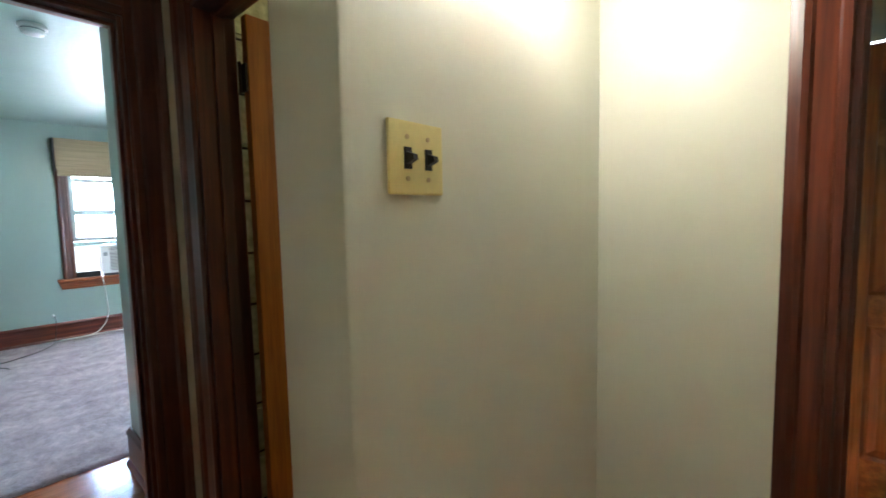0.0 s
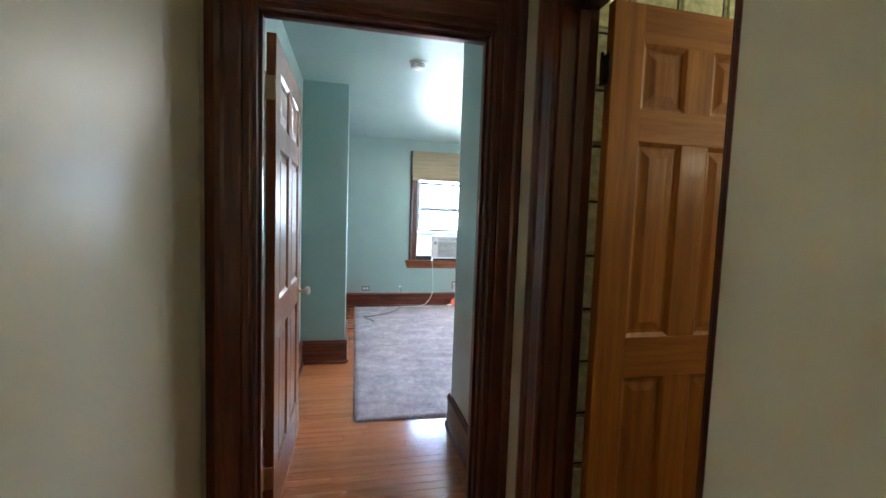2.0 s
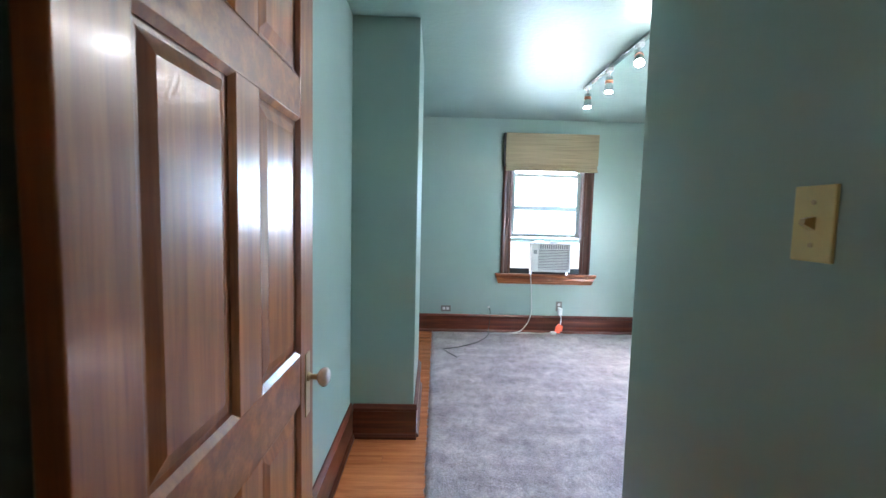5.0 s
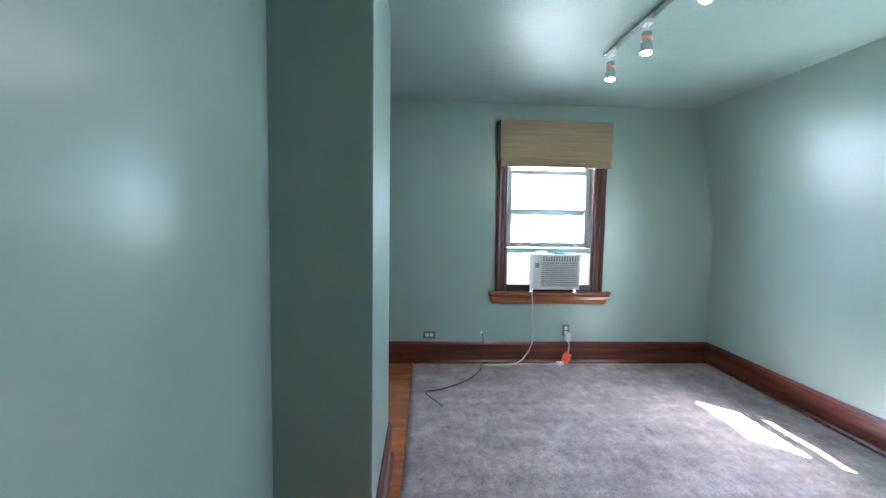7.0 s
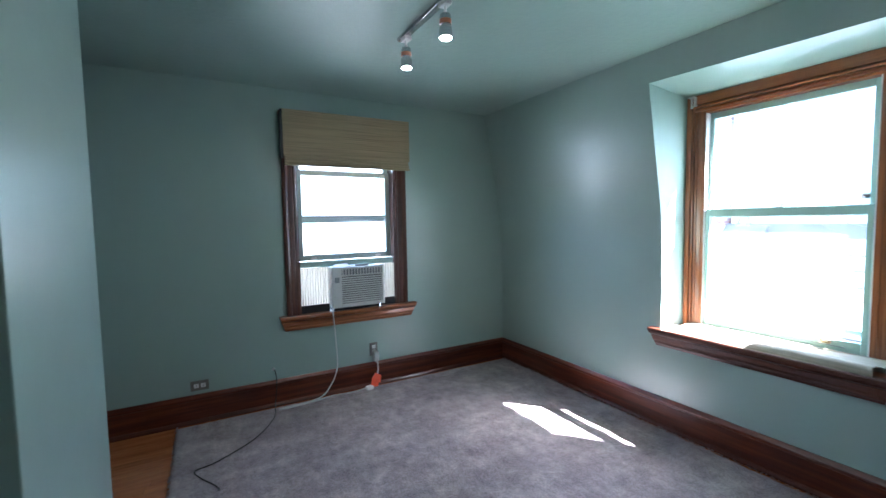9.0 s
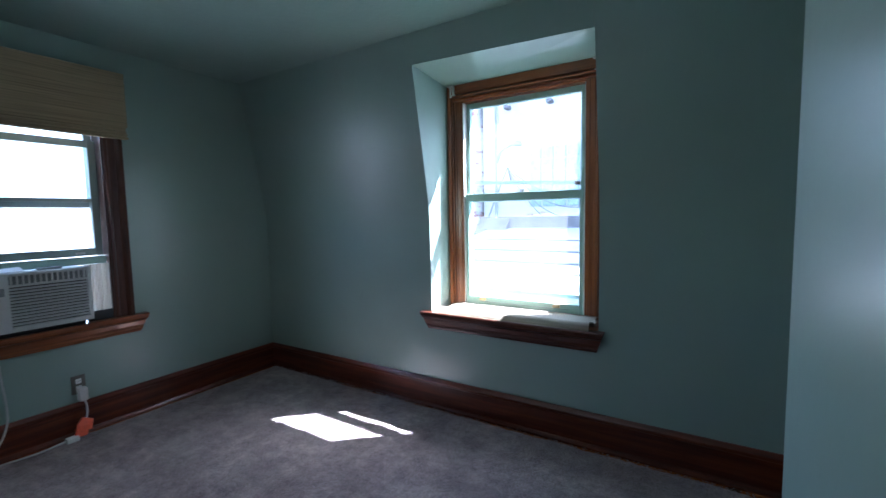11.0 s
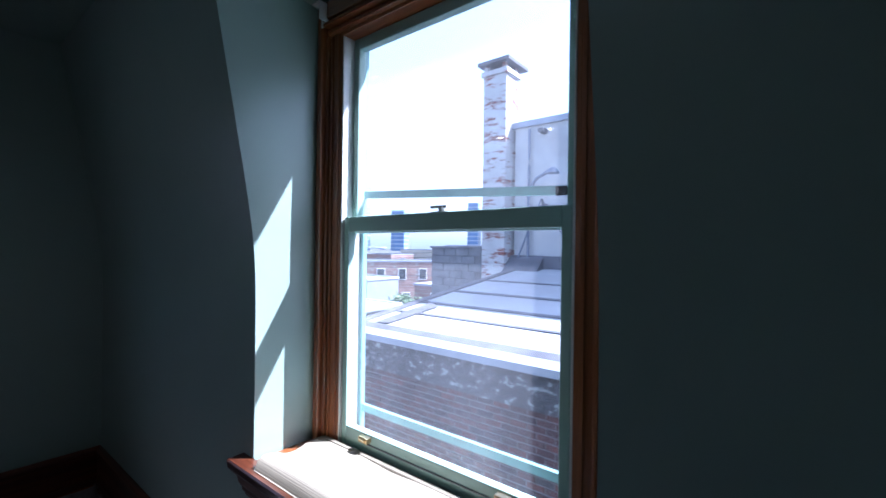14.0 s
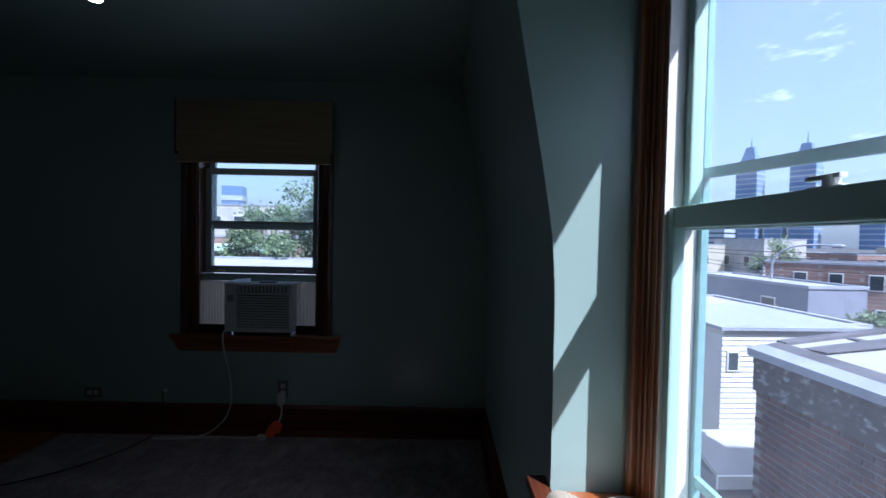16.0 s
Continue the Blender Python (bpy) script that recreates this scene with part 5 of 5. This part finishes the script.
# skyline
def tower(label, x, y, wd, h, mat, crown, turn):
    t = thing("skyscraper", label, "skyscraper", (x, y, GROUND), turn, "city skyline")
    ORG[t] = Vector((0, 0, 0))
    part("shaft", box(-wd, wd, -wd, wd, 0, h), mat, t)
    bm = bmesh.new()
    z, s = h, wd
    for k in range(crown):
        s2 = s * 0.72
        q = [(-s, -s), (s, -s), (s, s), (-s, s)]
        lo = [bm.verts.new((a, b, z)) for a, b in q]
        hi = [bm.verts.new((a * 0.72, b * 0.72, z + wd * 0.75)) for a, b in q]
        for i in range(4):
            bm.faces.new((lo[i], lo[(i + 1) % 4], hi[(i + 1) % 4], hi[i]))
        bm.faces.new(hi)
        s, z = s2, z + wd * 0.75
    if crown:
        cyl(bm, (0, 0, z - 2), (0, 0, z + wd * 1.2), wd * 0.08, 0.5, 6)
        part("crown", bm, mat, t)
    for k in range(int(h // 14)):
        part("window_band", box(-wd - 0.5, wd + 0.5, -wd - 0.5, wd + 0.5, 8 + 14 * k, 12 + 14 * k), DARKWIN if mat is TOWER_PALE else TOWER_PALE, t)


tower("blue glass skyscraper with a stepped spire", 938, 1178, 26, 225, TOWER, 3, 30)
tower("blue glass skyscraper with a stepped crown", 1030, 1097, 28, 218, TOWER, 3, 30)
tower("pale slab office tower", 880, 1215, 40, 128, TOWER_PALE, 0, 20)
tower("low blue office tower", 985, 1140, 20, 120, TOWER, 0, 30)
tower("distant blue flat-topped tower", 1125, 998, 24, 140, TOWER, 0, 20)
tower("pale distant office slab building", 1290, 700, 26, 150, TOWER_PALE, 0, 15)
tower("blue glass office tower", 1235, 760, 18, 165, TOWER, 0, 15)
tower("glass tower beyond the trees", -157, 372, 8, 48, TOWER, 0, 10)
tower("blue tower beyond the trees", -82, 398, 7, 46, TOWER, 0, 10)

# north side, through the far window
building("garage_roof", "broad low building with a white roof", -9.0, 4.5, 11.0, 24.0, 0.22, STUCCO, SILVER_ROOF)
bm = prism(bmesh.new(), [(-1.2, 16.0, 0.25), (6.5, 16.0, 0.25), (6.5, 16.0, 1.1), (0.9, 16.0, 1.0)], (0, 2.4, 0))
rg = thing("roof_gable", "white-coated sloping roof rising over the flat one", "roof", (2.0, 17.0, 0.25))
part("roof", bm, SILVER_ROOF, rg)
building("store_row", "row of low shops with pale awnings", -19.0, -5.0, 33.0, 40.0, 1.2, PINKBRICK, SILVER_ROOF, windows=(("s", -5.0, -1.2, 1.8, 1.4), ("s", -2.0, -1.2, 1.8, 1.4), ("s", 1.5, -1.2, 1.8, 1.4), ("s", 4.5, -1.2, 1.8, 1.4)))
aw = thing("awning", "pale green sloping shop awning", "awning", (-10.0, 32.5, 0.3))
part("canvas", prism(bmesh.new(), [(-14.0, 31.9, 0.35), (-14.0, 33.0, 0.75), (-14.0, 33.0, 0.70), (-14.0, 31.9, 0.28)], (7.0, 0, 0)), SAGE, aw)
part("bracket", box(-10.05, -9.95, 32.2, 33.0, 0.2, 0.3), TAR, aw)
building("grey_block", "grey apartment block behind the trees", -24.0, -13.5, 50.0, 60.0, 4.5, STUCCO, TAR, windows=(("s", -3.5, 2.0, 1.3, 1.4), ("s", -1.0, 2.0, 1.3, 1.4), ("s", 1.5, 2.0, 1.3, 1.4), ("s", 4.0, 2.0, 1.3, 1.4)))
building("far_terrace", "distant white terrace with a flat roof", -12.0, 10.0, 62.0, 72.0, 2.8, SIDING, SILVER_ROOF, windows=(("s", -8, 0.6, 1.3, 1.5), ("s", -4, 0.6, 1.3, 1.5), ("s", 0, 0.6, 1.3, 1.5), ("s", 4, 0.6, 1.3, 1.5)))


def tree(x, y, top, spread, seed, label, leaves=5200):
    r = random.Random(seed)
    t = thing("tree", label, "tree", (x, y, GROUND), group="street trees")
    h = top - GROUND
    bm = cyl(bmesh.new(), (x, y, GROUND), (x + 0.2, y, GROUND + h * 0.5), 0.22, 0.13, 10)
    tips = []
    for k in range(9):
        a = 2.4 * k + r.random()
        z0 = GROUND + h * (0.34 + 0.02 * k)
        e = Vector((x + spread * (0.35 + 0.5 * r.random()) * math.cos(a), y + spread * (0.35 + 0.5 * r.random()) * math.sin(a), GROUND + h * (0.55 + 0.38 * r.random())))
        cyl(bm, (x + 0.1, y, z0), e, 0.08, 0.02, 7)
        tips.append(e)
        for q in range(2):
            e2 = e + Vector((r.uniform(-1, 1), r.uniform(-1, 1), r.uniform(-0.2, 0.9))) * spread * 0.3
            cyl(bm, e, e2, 0.025, 0.008, 5)
            tips.append(e2)
    part("trunk", bm, BARK, t)
    tips.append(Vector((x, y, top - 0.4)))
    vs, fs = [], []
    for k in range(leaves):
        c = r.choice(tips) + Vector((r.gauss(0, 1), r.gauss(0, 1), r.gauss(0, 0.8))) * spread * 0.17
        s = r.uniform(0.035, 0.085)
        u = Vector((r.uniform(-1, 1), r.uniform(-1, 1), r.uniform(-1, 1))).normalized()
        v = u.orthogonal().normalized() * s
        u = u * s * 1.6
        n = len(vs)
        vs += [tuple(p - Vector((x, y, GROUND))) for p in (c - u, c + v * 0.7, c + u, c - v * 0.7)]
        fs.append((n, n + 1, n + 2, n + 3))
    me = bpy.data.meshes.new("crown")
    me.from_pydata(vs, [], fs)
    me.materials.append(LEAF)
    ob = new("crown", me)
    ob.parent = t


tree(-4.2, 25.6, 4.0, 1.9, 1, "leafy green street tree beyond the white roof")
tree(-1.6, 24.8, 4.3, 2.1, 2, "leafy green street tree beyond the white roof")
tree(-7.0, 27.0, 2.9, 1.6, 3, "smaller green street tree by the shops", 4200)
tree(2.2, 26.5, 4.6, 2.4, 4, "tall green street tree beyond the white roof")
tree(20.6, 19.4, -1.3, 0.9, 5, "small green yard tree between the houses", 2500)
tree(31.0, 36.0, 1.9, 2.0, 6, "green tree behind the brick houses", 4000)

# the street grid lies a little askew to the room
PIVOT = Matrix.Translation((2.25, 3.35, 0)) @ pose(0, 0, 0, 0, 0, 2.7) @ Matrix.Translation((-2.25, -3.35, 0))
ASKEW = ("siding_house", "lean_to_roof", "flat_roof_house", "white_row_house", "parapet_house", "pink_brick_house", "brick_row_house", "row_house",
         "street_lamp", "overhead_wire", "utility_pole", "skyscraper", "tree", "garage_roof", "roof_gable", "store_row", "awning", "grey_block", "far_terrace")
for ob in [o for o in scene.objects if o.parent is None and o.name.split(".")[0] in ASKEW]:
    ob.matrix_basis = PIVOT @ ob.matrix_basis
nb.location += Vector((0, 0.38, 0.14))

# ---------------------------------------------------------------- pieces: floorboards, bricks, blocks
floor = solid("floor", box(-1.2, 2.95, -2.24, 6.53, -0.12, -0.0065), GAP)
BW = 0.0585


def board_mesh(length):
    bm = box(-length / 2, length / 2, -BW / 2 + 0.0002, BW / 2 - 0.0002, -0.006, 0.0)
    top = [e for e in bm.edges if all(v.co.z > -0.001 for v in e.verts)]
    bmesh.ops.bevel(bm, geom=top, offset=0.0006, segments=1, affect="EDGES")
    return mesh_of("floorboard", bm, PLANK)


LENGTHS = (0.6, 0.9, 1.2, 1.5, 1.8)
BOARDS = {n: board_mesh(n) for n in LENGTHS}


def lay(x0, x1, y0, y1, rnd):
    """Rows of boards across x, cut from a few lengths; the last one is trimmed to end at the wall."""
    y = y0 + BW / 2
    while y + BW / 2 <= y1 + 0.02:
        x = x0 - rnd.random() * 0.5
        while x < x1:
            n = rnd.choice(LENGTHS)
            ob = new("floorboard", BOARDS[n])
            ob.parent = floor
            s, e = max(x, x0), min(x + n, x1)
            ob.location = ((s + e) / 2, y, 0)
            ob.scale = (max((e - s - 0.0012) / n, 0.05), 1, 1)
            x += n
        y += BW


rb = random.Random(3)
lay(-0.78, 0.37, 0.45, 3.95, rb)                      # hall threshold and passage
lay(-1.10, -0.10, 3.95, 6.33, rb)                     # strip beside the rug
lay(0.37, 2.69, 2.46, 2.80, rb)                       # strip in front of the rug
rest = bmesh.new()
for x0, x1, y0, y1 in ((-0.10, 2.69, 2.86, 6.33), (-0.78, 1.08, -2.0, 0.33), (0.36, 1.95, 0.517, 1.66), (1.08, 2.42, -2.0, 0.30)):
    cube(rest, x0, x1, y0, y1, -0.006, -0.001)
ro = tagged(new("covered_boards", mesh_of("covered_boards", rest, PLANK)), kind="stuff")
ro.parent = floor

# bricks of the neighbour's wall
bb = box(-0.010, 0.0, -0.098, 0.098, -0.029, 0.029, bevel=0.0)
bmesh.ops.bevel(bb, geom=[e for e in bb.edges if all(v.co.x < -0.005 for v in e.verts)], offset=0.003, segments=1, affect="EDGES")
BRICK_MESH = mesh_of("brick", bb, BRICK)
rk = random.Random(9)
fv, ff = [], []
nb_org = ORG[nb]
course = 0
z = -0.46
while z > -3.4:
    y = 7.85 - 0.10 - (0.105 if course % 2 else 0.0)
    while y > 1.2:
        near = 4.0 < y < 7.9 and z > -1.62
        dx = rk.uniform(-0.004, 0.004)
        if near:
            ob = new("brick", BRICK_MESH)
            ob.parent = nb
            ob.location = Vector((6.03 + dx, y, z)) - nb_org
        else:
            c = len(fv)
            for ax, ay, az in ((-0.01, -0.098, -0.029), (-0.01, 0.098, -0.029), (-0.01, 0.098, 0.029), (-0.01, -0.098, 0.029), (0, -0.098, -0.029), (0, 0.098, -0.029), (0, 0.098, 0.029), (0, -0.098, 0.029)):
                fv.append((6.03 + dx + ax - nb_org.x, y + ay - nb_org.y, z + az - nb_org.z))
            ff += [tuple(c + i for i in q) for q in ((0, 3, 2, 1), (0, 1, 5, 4), (2, 3, 7, 6), (0, 4, 7, 3), (1, 2, 6, 5))]
        y -= 0.21
    z -= 0.075
    course += 1
me = bpy.data.meshes.new("lower_bricks")
me.from_pydata(fv, [], ff)
me.materials.append(BRICK)
lb = tagged(new("lower_bricks", me), kind="stuff")
lb.parent = nb
# cinder blocks of the parapet
cb = box(-0.035, 0.0, -0.195, 0.195, -0.094, 0.094)
bmesh.ops.bevel(cb, geom=[e for e in cb.edges if all(v.co.x < -0.02 for v in e.verts)], offset=0.008, segments=1, affect="EDGES")
CB = mesh_of("cinder_block", cb, CINDER)
for r in range(12):
    for k in range(4):
        ob = new("cinder_block", CB)
        ob.parent = pw
        yy = 9.36 + 0.403 * k + (0.2 if r % 2 else 0.0)
        ob.location = Vector((11.035 + rk.uniform(-0.004, 0.004), min(yy, 10.60), 1.30 - 0.2 * r)) - ORG[pw]
# glass blocks of the stucco building's window
gm = box(-0.03, 0.0, -0.145, 0.145, -0.145, 0.145)
bmesh.ops.bevel(gm, geom=[e for e in gm.edges if all(v.co.x < -0.02 for v in e.verts)], offset=0.018, segments=2, affect="EDGES")
FAR_BLOCK = plain("blue_grey_glass_block", (0.20, 0.27, 0.30), 0.12, vary=0.3, grain=7.0)
GM = mesh_of("glass_block", gm, FAR_BLOCK)
for r in range(5):
    for k in range(6):
        ob = new("glass_block", GM)
        ob.parent = gb
        ob.location = Vector((11.33, 5.22 + 0.328 * k, 1.66 + 0.312 * r)) - ORG[gb]
# glass blocks behind the bathroom door
bw = solid("wall_bath_north", box(0.48, 1.95, 1.50, 1.66, 0, CEIL), CREAM)
gt = new("grout", mesh_of("grout", box(0.485, 1.945, 1.494, 1.4995, 0.01, CEIL - 0.01), BLACK))
gt.parent = bw
gm2 = box(-0.095, 0.095, -0.02, 0.0, -0.095, 0.095)
bmesh.ops.bevel(gm2, geom=[e for e in gm2.edges if all(v.co.y < -0.01 for v in e.verts)], offset=0.012, segments=2, affect="EDGES")
GM2 = mesh_of("glass_block", gm2, GBLOCK)
for r in range(12):
    for k in range(7):
        ob = new("glass_block", GM2)
        ob.parent = bw
        ob.location = (0.59 + 0.2 * k, 1.498, 0.11 + 0.2 * r)
